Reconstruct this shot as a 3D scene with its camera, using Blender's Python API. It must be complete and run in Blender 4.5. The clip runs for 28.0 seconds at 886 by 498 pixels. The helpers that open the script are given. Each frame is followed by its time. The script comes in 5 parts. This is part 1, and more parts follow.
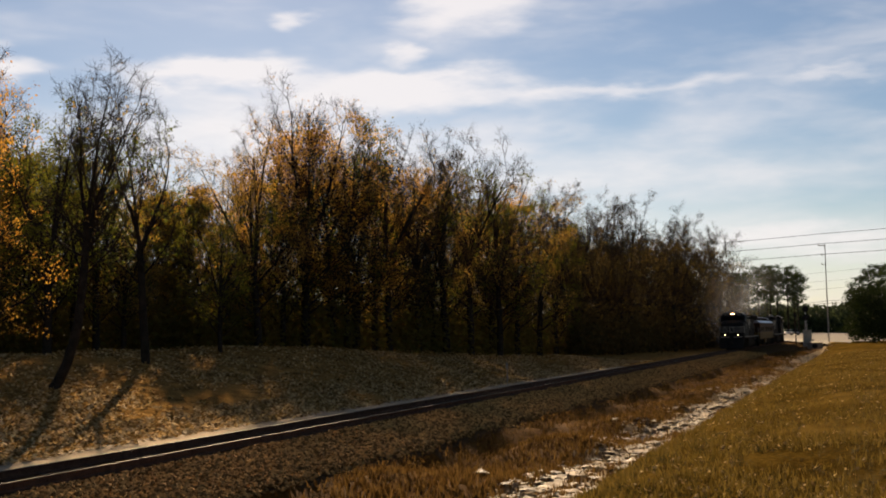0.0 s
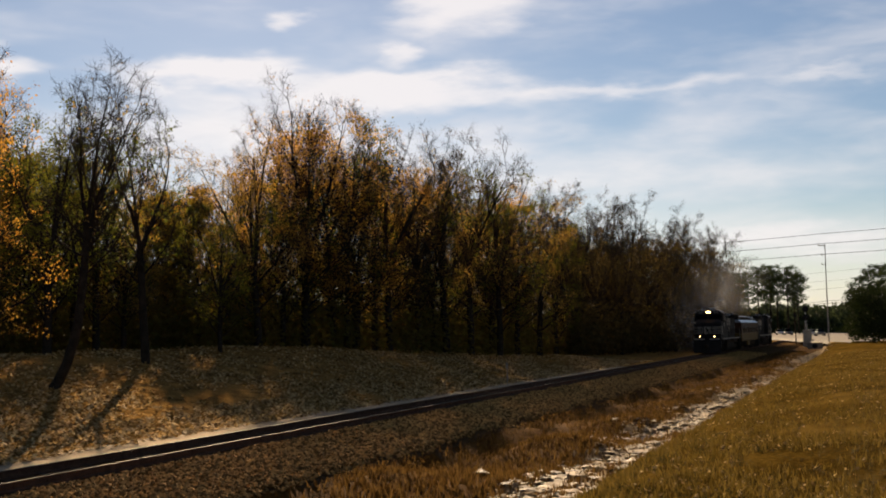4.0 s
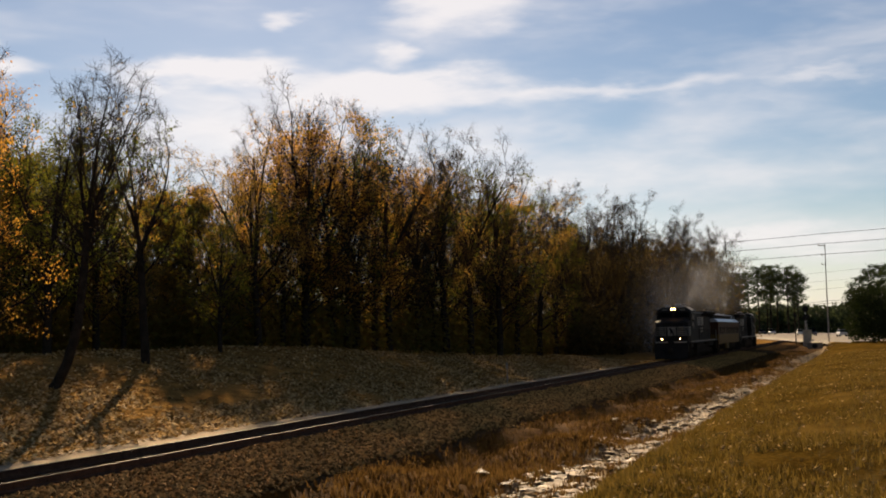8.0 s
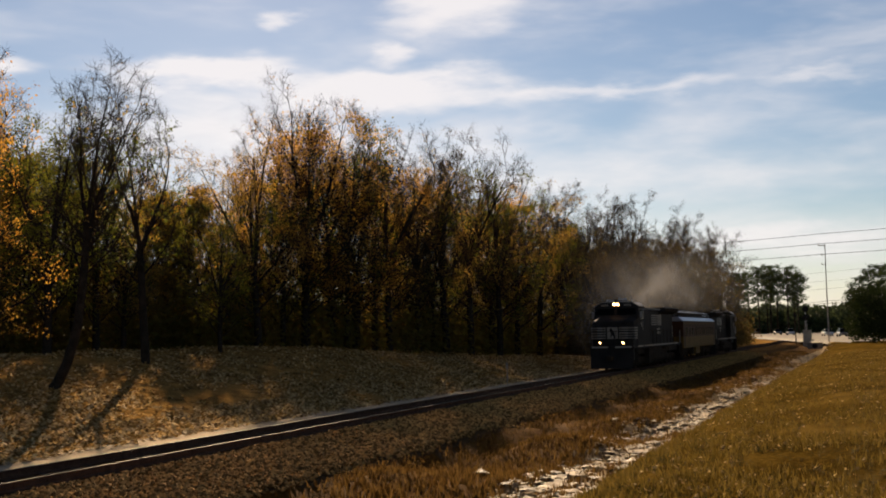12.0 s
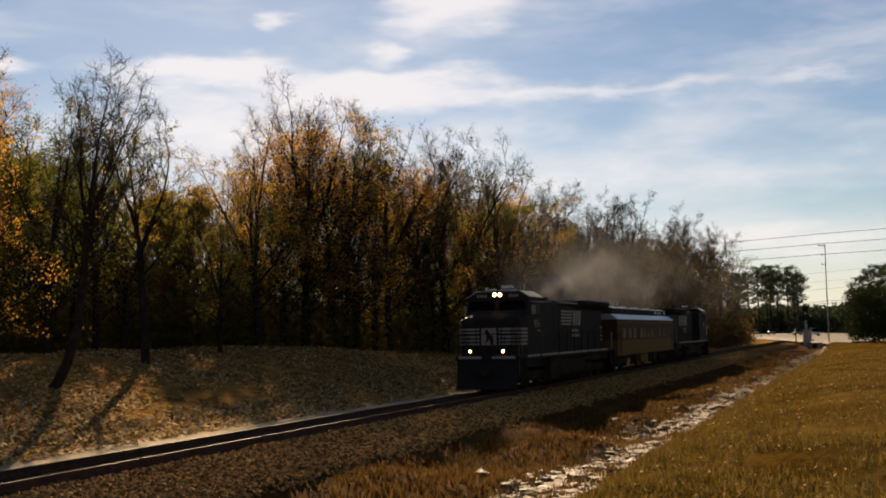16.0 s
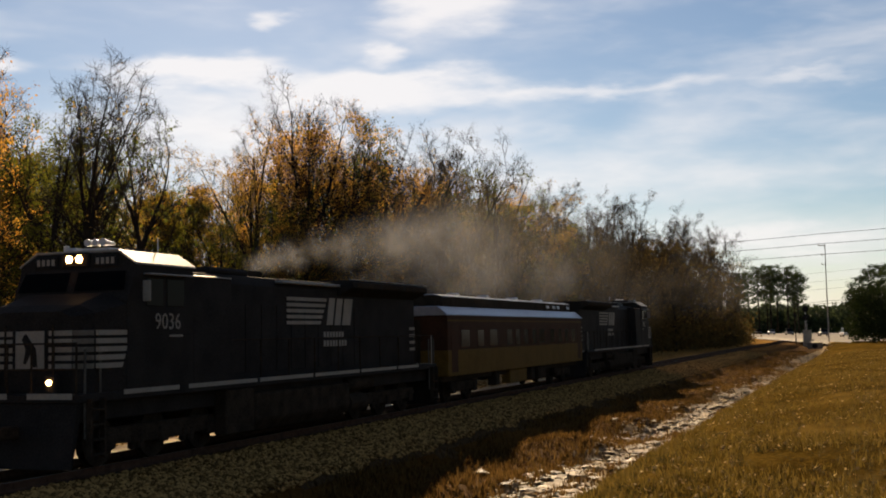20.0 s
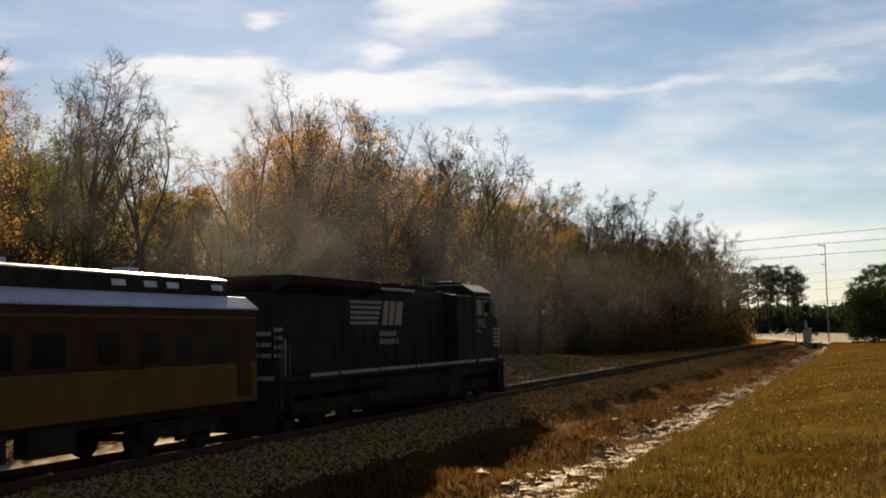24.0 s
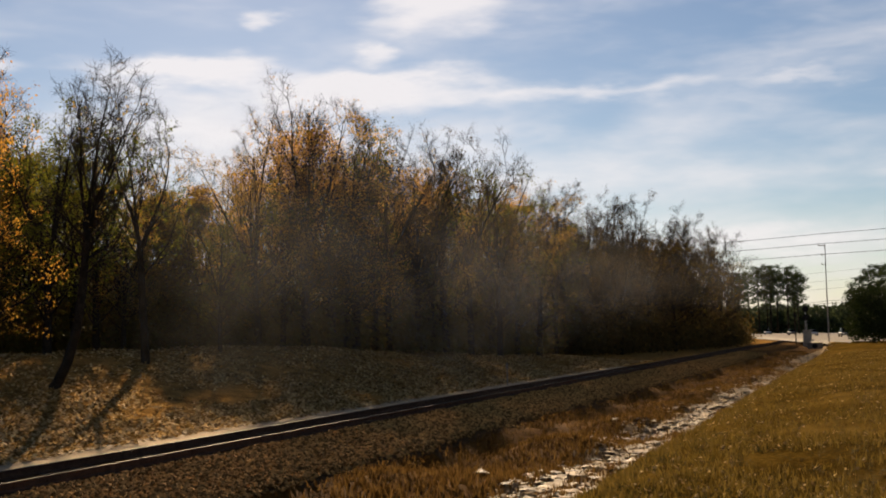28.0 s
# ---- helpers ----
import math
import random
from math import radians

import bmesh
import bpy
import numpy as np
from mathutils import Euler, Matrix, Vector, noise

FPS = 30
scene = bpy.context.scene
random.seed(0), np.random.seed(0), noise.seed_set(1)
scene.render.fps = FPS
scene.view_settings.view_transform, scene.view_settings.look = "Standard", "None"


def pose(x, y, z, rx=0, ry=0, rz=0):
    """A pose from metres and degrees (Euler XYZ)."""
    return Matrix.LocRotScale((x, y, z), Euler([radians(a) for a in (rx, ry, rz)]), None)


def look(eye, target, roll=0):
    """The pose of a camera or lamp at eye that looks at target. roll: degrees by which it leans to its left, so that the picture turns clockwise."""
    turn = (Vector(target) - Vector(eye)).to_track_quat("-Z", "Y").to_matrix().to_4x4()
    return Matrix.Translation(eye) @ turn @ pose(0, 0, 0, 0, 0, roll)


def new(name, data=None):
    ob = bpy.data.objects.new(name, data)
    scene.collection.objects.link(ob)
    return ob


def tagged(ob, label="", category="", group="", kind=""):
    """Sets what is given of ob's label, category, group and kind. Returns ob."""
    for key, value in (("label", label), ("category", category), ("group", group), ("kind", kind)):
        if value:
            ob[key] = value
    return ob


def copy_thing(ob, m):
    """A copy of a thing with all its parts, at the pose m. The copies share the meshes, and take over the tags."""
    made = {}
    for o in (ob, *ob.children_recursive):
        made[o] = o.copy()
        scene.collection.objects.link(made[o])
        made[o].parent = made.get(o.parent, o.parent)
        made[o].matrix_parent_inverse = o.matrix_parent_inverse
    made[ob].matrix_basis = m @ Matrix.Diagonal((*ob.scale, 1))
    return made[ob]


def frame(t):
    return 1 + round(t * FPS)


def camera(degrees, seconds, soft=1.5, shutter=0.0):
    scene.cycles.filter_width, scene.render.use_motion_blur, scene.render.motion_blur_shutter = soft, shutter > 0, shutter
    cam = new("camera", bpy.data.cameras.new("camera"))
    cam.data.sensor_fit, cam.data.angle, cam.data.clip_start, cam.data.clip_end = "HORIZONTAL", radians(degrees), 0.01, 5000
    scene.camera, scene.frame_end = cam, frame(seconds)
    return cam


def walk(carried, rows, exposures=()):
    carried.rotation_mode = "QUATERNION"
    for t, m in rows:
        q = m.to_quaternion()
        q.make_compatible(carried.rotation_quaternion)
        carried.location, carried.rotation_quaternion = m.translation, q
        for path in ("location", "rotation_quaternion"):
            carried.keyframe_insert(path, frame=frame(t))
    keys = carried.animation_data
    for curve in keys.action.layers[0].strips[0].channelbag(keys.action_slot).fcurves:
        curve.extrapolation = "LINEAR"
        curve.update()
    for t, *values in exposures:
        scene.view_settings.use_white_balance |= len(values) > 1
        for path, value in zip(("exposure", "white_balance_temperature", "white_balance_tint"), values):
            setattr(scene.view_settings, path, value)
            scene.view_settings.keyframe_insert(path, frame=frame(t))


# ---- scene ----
# The camera stands still beside a railway line, on a grass bank.
EYE = (0.0, 0.0, 2.674)
YAW, PITCH, ROLL = radians(70.601), radians(4.178), -1.083
AHEAD = (math.sin(YAW) * math.cos(PITCH), math.cos(YAW) * math.cos(PITCH), math.sin(PITCH))
cam = camera(41.83, 28.0, soft=1.9)
VIEW = look(EYE, [e + a for e, a in zip(EYE, AHEAD)], ROLL)
walk(cam, [(0.0, VIEW), (28.0, VIEW)], exposures=[(0.0, 0.95, 7050, 16), (17.0, 0.95, 7050, 16), (20.0, 1.0, 7000, 14), (23.0, 1.08, 7100, 12), (27.4, 1.08, 7100, 12), (28.0, 0.92, 7000, 16)])

# ---- sky, sun ----
SUN_AZ, SUN_EL = radians(61.0), radians(23.2)
world = bpy.data.worlds.new("world")
scene.world = world
scene.cycles.transparent_max_bounces = 96
world.use_nodes = True
wn, wl = world.node_tree.nodes, world.node_tree.links
sky = wn.new("ShaderNodeTexSky")
sky.sky_type, sky.sun_disc = "NISHITA", False
sky.sun_elevation, sky.sun_rotation = SUN_EL, SUN_AZ
sky.air_density, sky.dust_density, sky.ozone_density = 1.0, 0.12, 3.0
wn["Background"].inputs["Strength"].default_value = 0.04
wl.new(sky.outputs[0], wn["Background"].inputs["Color"])
sun = new("sun", bpy.data.lights.new("sun", "SUN"))
sun.data.energy, sun.data.angle, sun.data.color = 6.5, radians(0.6), (1.0, 0.79, 0.52)
SUN_DIR = Vector((math.sin(SUN_AZ) * math.cos(SUN_EL), math.cos(SUN_AZ) * math.cos(SUN_EL), math.sin(SUN_EL)))
sun.matrix_world = look(SUN_DIR * 300, (0, 0, 0))


# ---- materials ----
def material(name):
    m = bpy.data.materials.new(name)
    m.use_nodes = True
    return m, m.node_tree.nodes, m.node_tree.links, m.node_tree.nodes["Principled BSDF"]


def ramp_of(nodes, stops):
    r = nodes.new("ShaderNodeValToRGB")
    e = r.color_ramp.elements
    while len(e) < len(stops):
        e.new(0.5)
    for el, (p, c) in zip(e, stops):
        el.position, el.color = p, (*c, 1)
    return r


def mat(name, a, b, scale=4.0, rough=0.8, metal=0.0, bump=0.3, fine=8.0, c=None, coat=0.0, spec=0.08, lo=0.35, hi=0.65, dist=0.05, island=0.0):
    """Two colours mixed by a coarse noise, broken up by a fine one, with relief."""
    m, n, l, p = material(name)
    tc = n.new("ShaderNodeTexCoord")
    n1, n2 = n.new("ShaderNodeTexNoise"), n.new("ShaderNodeTexNoise")
    n1.inputs["Scale"].default_value, n1.inputs["Detail"].default_value = scale, 6
    n2.inputs["Scale"].default_value, n2.inputs["Detail"].default_value = scale * fine, 4
    l.new(tc.outputs["Object"], n1.inputs["Vector"])
    l.new(tc.outputs["Object"], n2.inputs["Vector"])
    mx = n.new("ShaderNodeMath")
    mx.operation, mx.inputs[1].default_value = "MULTIPLY_ADD", 0.5
    l.new(n2.outputs[0], mx.inputs[0])
    half = n.new("ShaderNodeMath")
    half.operation, half.inputs[1].default_value = "MULTIPLY", 0.5
    l.new(n1.outputs[0], half.inputs[0])
    l.new(half.outputs[0], mx.inputs[2])
    fac = mx.outputs[0]
    if island:
        geo = n.new("ShaderNodeNewGeometry")
        ad = n.new("ShaderNodeMath")
        ad.operation, ad.inputs[1].default_value = "MULTIPLY_ADD", island
        l.new(geo.outputs["Random Per Island"], ad.inputs[0])
        sb = n.new("ShaderNodeMath")
        sb.operation, sb.inputs[1].default_value = "SUBTRACT", island / 2
        l.new(fac, sb.inputs[0])
        l.new(sb.outputs[0], ad.inputs[2])
        fac = ad.outputs[0]
    stops = [(lo, a), (hi, b)] if c is None else [(lo, a), ((lo + hi) / 2, b), (hi, c)]
    r = ramp_of(n, stops)
    l.new(fac, r.inputs[0])
    l.new(r.outputs[0], p.inputs["Base Color"])
    p.inputs["Roughness"].default_value, p.inputs["Metallic"].default_value = rough, metal
    p.inputs["Specular IOR Level"].default_value, p.inputs["Coat Weight"].default_value = spec, coat
    if spec <= 0.12:
        p.inputs["IOR"].default_value = 1.15
    if bump:
        bp = n.new("ShaderNodeBump")
        bp.inputs["Strength"].default_value, bp.inputs["Distance"].default_value = bump, dist
        l.new(n2.outputs[0], bp.inputs["Height"])
        l.new(bp.outputs[0], p.inputs["Normal"])
    return m


def leaf_mat(name, cols, glow=0.72):
    """Thin leaves: each one its own colour, light comes through from behind."""
    m, n, l, p = material(name)
    geo = n.new("ShaderNodeNewGeometry")
    r = ramp_of(n, [(k / max(1, len(cols) - 1), col) for k, col in enumerate(cols)])
    info = n.new("ShaderNodeObjectInfo")
    ad = n.new("ShaderNodeMath")
    ad.operation, ad.inputs[1].default_value = "MULTIPLY_ADD", 0.35
    l.new(info.outputs["Random"], ad.inputs[0])
    sc = n.new("ShaderNodeMath")
    sc.operation, sc.inputs[1].default_value = "MULTIPLY", 0.65
    l.new(geo.outputs["Random Per Island"], sc.inputs[0])
    l.new(sc.outputs[0], ad.inputs[2])
    l.new(ad.outputs[0], r.inputs[0])
    l.new(r.outputs[0], p.inputs["Base Color"])
    p.inputs["Roughness"].default_value, p.inputs["Specular IOR Level"].default_value = 0.8, 0.04
    tr = n.new("ShaderNodeBsdfTranslucent")
    l.new(r.outputs[0], tr.inputs["Color"])
    mix = n.new("ShaderNodeMixShader")
    mix.inputs[0].default_value = glow
    l.new(p.outputs[0], mix.inputs[1])
    l.new(tr.outputs[0], mix.inputs[2])
    l.new(mix.outputs[0], n["Material Output"].inputs["Surface"])
    return m


def glow_mat(name, col, power):
    m, n, l, p = material(name)
    p.inputs["Base Color"].default_value = (*col, 1)
    p.inputs["Emission Color"].default_value = (*col, 1)
    p.inputs["Emission Strength"].default_value = power
    return m


def glass_mat(name, col, rough=0.08):
    m, n, l, p = material(name)
    p.inputs["Base Color"].default_value = (*col, 1)
    p.inputs["Roughness"].default_value, p.inputs["Specular IOR Level"].default_value = rough, 0.15
    p.inputs["IOR"].default_value = 1.2
    return m


M = {
    "bark": mat("bark", (0.013, 0.0105, 0.008), (0.042, 0.033, 0.025), 3, 0.95, bump=0.6, dist=0.03),
    "leaf_orange": leaf_mat("leaf_orange", [(0.1716, 0.09955, 0.02016), (0.3744, 0.1874, 0.0288), (0.5148, 0.2782, 0.0432), (0.2028, 0.1464, 0.0288)]),
    "leaf_olive": leaf_mat("leaf_olive", [(0.03193, 0.04767, 0.00887), (0.07806, 0.09154, 0.01331), (0.1419, 0.1287, 0.01596), (0.05322, 0.06485, 0.01065)]),
    "leaf_brown": leaf_mat("leaf_brown", [(0.1097, 0.07144, 0.01872), (0.2363, 0.1397, 0.0288), (0.3375, 0.2064, 0.03744), (0.1435, 0.1111, 0.02304)]),
    "leaf_dull": leaf_mat("leaf_dull", [(0.0338, 0.026, 0.012), (0.065, 0.0468, 0.0168), (0.1105, 0.0715, 0.0216), (0.0442, 0.039, 0.0144)], 0.55),
    "leaf_yellow": leaf_mat("leaf_yellow", [(0.085, 0.06, 0.009), (0.17, 0.11, 0.014), (0.22, 0.14, 0.016), (0.07, 0.062, 0.012)]),
    "needle": leaf_mat("needle", [(0.012, 0.022, 0.008), (0.03, 0.045, 0.014), (0.045, 0.06, 0.02)], 0.25),
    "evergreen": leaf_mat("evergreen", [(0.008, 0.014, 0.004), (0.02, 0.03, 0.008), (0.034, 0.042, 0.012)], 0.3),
    # paler copy of evergreen: distance haze put into the leaf colour
    "hazed_green": leaf_mat("hazed_green", [(0.025, 0.036, 0.018), (0.05, 0.068, 0.032), (0.08, 0.095, 0.045)], 0.3),
    "brush": leaf_mat("brush", [(0.03906, 0.03024, 0.00936), (0.09548, 0.0672, 0.0156), (0.07812, 0.0756, 0.0156), (0.1302, 0.084, 0.02028)], 0.5),
    "litter": leaf_mat("litter", [(0.033, 0.019, 0.005), (0.19, 0.112, 0.033), (0.57, 0.4, 0.185), (0.095, 0.054, 0.014)], 0.25),
    "weed": leaf_mat("weed", [(0.02, 0.011, 0.003), (0.055, 0.028, 0.007), (0.13, 0.075, 0.022), (0.034, 0.024, 0.006)], 0.4),
    "blade": leaf_mat("blade", [(0.028, 0.018, 0.0036), (0.08, 0.05, 0.008), (0.19, 0.125, 0.03), (0.036, 0.031, 0.0045)], 0.3),
    "rail_head": mat("rail_head", (0.08, 0.07, 0.058), (0.14, 0.125, 0.105), 6, 0.7, 0.0, bump=0.05, spec=0.12),
    "rail_rust": mat("rail_rust", (0.045, 0.026, 0.018), (0.10, 0.055, 0.035), 5, 0.9, bump=0.3, dist=0.01),
    "tie": mat("tie", (0.021, 0.0168, 0.014), (0.063, 0.0525, 0.042), 3, 0.95, bump=0.5, dist=0.02),
    "stone": mat("stone", (0.095, 0.053, 0.017), (0.37, 0.212, 0.07), 9, 0.9, bump=0.3, island=0.7, dist=0.01),
    "rock": mat("rock", (0.07, 0.046, 0.022), (0.27, 0.19, 0.1), 1.5, 0.75, bump=0.5, island=0.6, dist=0.02, spec=0.3),
    "black_paint": mat("black_paint", (0.014, 0.0125, 0.012), (0.03, 0.0265, 0.024), 1.2, 0.55, bump=0.06, fine=20, dist=0.01, spec=0.06),
    "handrail": mat("handrail", (0.05, 0.045, 0.038), (0.1, 0.09, 0.075), 3, 0.7, bump=0.05, dist=0.01),
    "grime": mat("grime", (0.016, 0.012, 0.009), (0.045, 0.034, 0.024), 2.5, 0.9, bump=0.3, dist=0.01, spec=0.05),
    "white_paint": mat("white_paint", (0.1996, 0.1774, 0.1484), (0.2614, 0.2344, 0.1989), 2, 0.5, bump=0.05, dist=0.01),
    # pale grey with sunlight put into the colour: cab roof, hood edges
    "sunlit_grey": mat("sunlit_grey", (0.17, 0.162, 0.15), (0.24, 0.228, 0.21), 2, 0.6, 0.0, bump=0.05, dist=0.01, spec=0.2),
    "maroon": mat("maroon", (0.034, 0.016, 0.01), (0.056, 0.026, 0.015), 1.5, 0.55, bump=0.05, dist=0.01, spec=0.1),
    "gold": mat("gold", (0.08, 0.045, 0.01), (0.12, 0.067, 0.016), 1.5, 0.55, bump=0.05, dist=0.01, spec=0.12),
    "silver_roof": mat("silver_roof", (0.21, 0.2356, 0.2904), (0.3, 0.3286, 0.3828), 1.5, 0.3, 0.6, bump=0.05, dist=0.01),
    "glass": glass_mat("glass", (0.004, 0.0045, 0.005), 0.15),
    "lamp": glow_mat("lamp", (1.0, 0.55, 0.2), 14.0),
    "road": mat("road", (0.19, 0.174, 0.15), (0.25, 0.23, 0.2), 0.6, 0.8, bump=0.1),
    "steel": mat("steel", (0.3, 0.3, 0.31), (0.45, 0.45, 0.46), 3, 0.5, 0.6, bump=0.1, dist=0.01),
    "pole": mat("pole", (0.22, 0.19, 0.16), (0.38, 0.34, 0.30), 2, 0.85, bump=0.3, dist=0.01),
    "wire": mat("wire", (0.04, 0.04, 0.045), (0.09, 0.09, 0.095), 2, 0.6, bump=0),
    "cabinet": mat("cabinet", (0.28, 0.25, 0.2), (0.38, 0.345, 0.28), 1.5, 0.6, bump=0.05),
    "black": mat("black", (0.012, 0.012, 0.012), (0.03, 0.03, 0.03), 3, 0.7, bump=0.1),
    "concrete": mat("concrete", (0.14, 0.1222, 0.0966), (0.2, 0.1786, 0.1428), 2, 0.9, bump=0.3, dist=0.02),
    "car_white": mat("car_white", (0.32, 0.32, 0.33), (0.4, 0.4, 0.4), 2, 0.3, bump=0, coat=0.6, spec=0.5),
    "car_dark": mat("car_dark", (0.03, 0.032, 0.036), (0.05, 0.05, 0.055), 2, 0.3, bump=0, coat=0.6, spec=0.5),
    "tyre": mat("tyre", (0.015, 0.015, 0.015), (0.03, 0.03, 0.03), 5, 0.9, bump=0.1),
}


# ---- mesh helpers ----
def part(name, bm, material, parent=None, label="", smooth=False):
    """Links a bmesh as one mesh object under a thing or a part."""
    me = bpy.data.meshes.new(name)
    bmesh.ops.recalc_face_normals(bm, faces=bm.faces)
    bm.to_mesh(me)
    bm.free()
    if smooth:
        me.shade_smooth()
    me.materials.append(material)
    ob = new(name, me)
    ob.parent = parent
    return tagged(ob, label)


def mesh_of(name, verts, faces, material, parent=None, smooth=False):
    me = bpy.data.meshes.new(name)
    me.from_pydata(verts, [], faces)
    me.materials.append(material)
    if smooth:
        me.shade_smooth()
    me.update()
    ob = new(name, me)
    ob.parent = parent
    return ob


def box(x0, x1, y0, y1, z0, z1, bevel=0.02, bm=None):
    b = bmesh.new()
    v = [b.verts.new((x, y, z)) for z in (z0, z1) for y in (y0, y1) for x in (x0, x1)]
    for f in ((0, 1, 3, 2), (4, 6, 7, 5), (0, 4, 5, 1), (2, 3, 7, 6), (0, 2, 6, 4), (1, 5, 7, 3)):
        b.faces.new([v[i] for i in f])
    if bevel:
        bmesh.ops.bevel(b, geom=b.edges[:], offset=bevel, segments=1, affect="EDGES")
    return join(bm, b)


def join(bm, b):
    """Adds b to bm, or gives b alone."""
    if bm is None:
        return b
    me = bpy.data.meshes.new("tmp")
    b.to_mesh(me)
    b.free()
    bm.from_mesh(me)
    bpy.data.meshes.remove(me)
    return bm


def extrude(profile, x0, x1, bm=None, bevel=0.0):
    """A closed profile of (y, z) drawn out along x."""
    b = bmesh.new()
    ends = [[b.verts.new((x, y, z)) for y, z in profile] for x in (x0, x1)]
    k = len(profile)
    for i in range(k):
        b.faces.new((ends[0][i], ends[0][(i + 1) % k], ends[1][(i + 1) % k], ends[1][i]))
    b.faces.new(ends[0]), b.faces.new(ends[1][::-1])
    if bevel:
        bmesh.ops.recalc_face_normals(b, faces=b.faces)
        bmesh.ops.bevel(b, geom=b.edges[:], offset=bevel, segments=1, affect="EDGES")
    return join(bm, b)


def sideways(profile, y0, y1, bm=None, bevel=0.0):
    """A closed profile of (x, z) drawn out along y."""
    b = extrude([(x, z) for x, z in profile], y0, y1, None, bevel)
    for v in b.verts:
        v.co = Vector((v.co.y, v.co.x, v.co.z))
    bmesh.ops.reverse_faces(b, faces=b.faces)
    return join(bm, b)


def rod(a, b_, r, n=6, r2=None, bm=None):
    a, b_ = Vector(a), Vector(b_)
    b = bmesh.new()
    q = (b_ - a).to_track_quat("Z", "Y")
    rings = []
    for p, rad in ((a, r), (b_, r if r2 is None else r2)):
        rings.append([b.verts.new(p + q @ Vector((rad * math.cos(t), rad * math.sin(t), 0))) for t in (2 * math.pi * i / n for i in range(n))])
    for i in range(n):
        b.faces.new((rings[0][i], rings[0][(i + 1) % n], rings[1][(i + 1) % n], rings[1][i]))
    b.faces.new(rings[0][::-1]), b.faces.new(rings[1])
    return join(bm, b)


def thing(name, m, label, category, group="", kind=""):
    ob = new(name)
    ob.matrix_world = m
    return tagged(ob, label, category, group, kind)


# ---- the lie of the land ----
def yo(x):
    """The line of the cutting, in a faint bend."""
    u = min(max(x, -60.0), 215.0)
    y = 16.149 - 4.343e-4 * u * u / 2 + 6.21e-6 * u ** 3 / 6
    return y + (x - u) * (-4.343e-4 * u + 6.21e-6 * u * u / 2)


def yc(x):
    """The middle of the track: it leaves the line of the cutting far off, towards the road."""
    u = min(max(x - 130.0, 0.0), 70.0)
    return yo(x) - 4.5e-4 * u * u - max(0.0, x - 200.0) * 0.063


def smooth_step(a, b, x):
    t = min(max((x - a) / (b - a), 0.0), 1.0)
    return t * t * (3 - 2 * t)


def lerp_table(table, x):
    for (x0, y0), (x1, y1) in zip(table, table[1:]):
        if x <= x1:
            return y0 + (y1 - y0) * max(0.0, (x - x0) / (x1 - x0))
    return table[-1][1]


CUT = [(-400, 1.25), (-30, 1.2), (-16, 1.12), (-13.6, 0.85), (-12.2, 0.2), (-11.0, -0.62), (-10.4, -1.0), (-8.8, -1.02), (-8.0, -0.86),
       (-5.6, -0.9), (-5.0, -0.84), (-4.3, -0.46), (-2.0, -0.26), (-1.5, -0.2), (1.5, -0.2), (2.1, -0.26), (3.2, -0.3)]


def ground(x, y):
    v = y - yc(x)
    v += (yc(x) - yo(x)) * smooth_step(-2.6, -7.0, v)
    near = smooth_step(150, 116, x)
    if v < 3.2:
        z = lerp_table(CUT, v)
        if v < -11.5:
            z = z * near + 0.35 * (1 - near)
        else:
            fade = smooth_step(260, 190, x) if v < -3 else 1.0
            z = z * fade + (0.0 if v < -3 else z) * (1 - fade)
        if -11.0 < v < -4.4:
            w = smooth_step(-11, -8, v) * smooth_step(-4.4, -5.4, v)
            z += w * (0.5 * noise.noise((x * 0.22, y * 0.35, 3.1)) + 0.12 * noise.noise((x * 0.9, y * 0.9, 1.0)))
        if v < -10.5:
            z += 0.07 * noise.noise((x * 0.35, y * 0.35, 0.3)) * smooth_step(-10.5, -13, v)
        return z
    top = lerp_table([(-40, 2.0), (65, 2.1), (82, 1.5), (105, 0.75), (140, 0.35), (200, 0.2)], x)
    z = -0.3 + (top + 0.3) * smooth_step(3.0, 19.0, v)
    return z + 0.16 * noise.noise((x * 0.18, y * 0.18, 5.0)) * smooth_step(3.5, 8, v)


# ---- land: one sheet to the horizon ----
def spread(*runs):
    out = []
    for a, b, s in runs:
        k = max(1, round((b - a) / s))
        out += [a + (b - a) * i / k for i in range(k)]
    return out


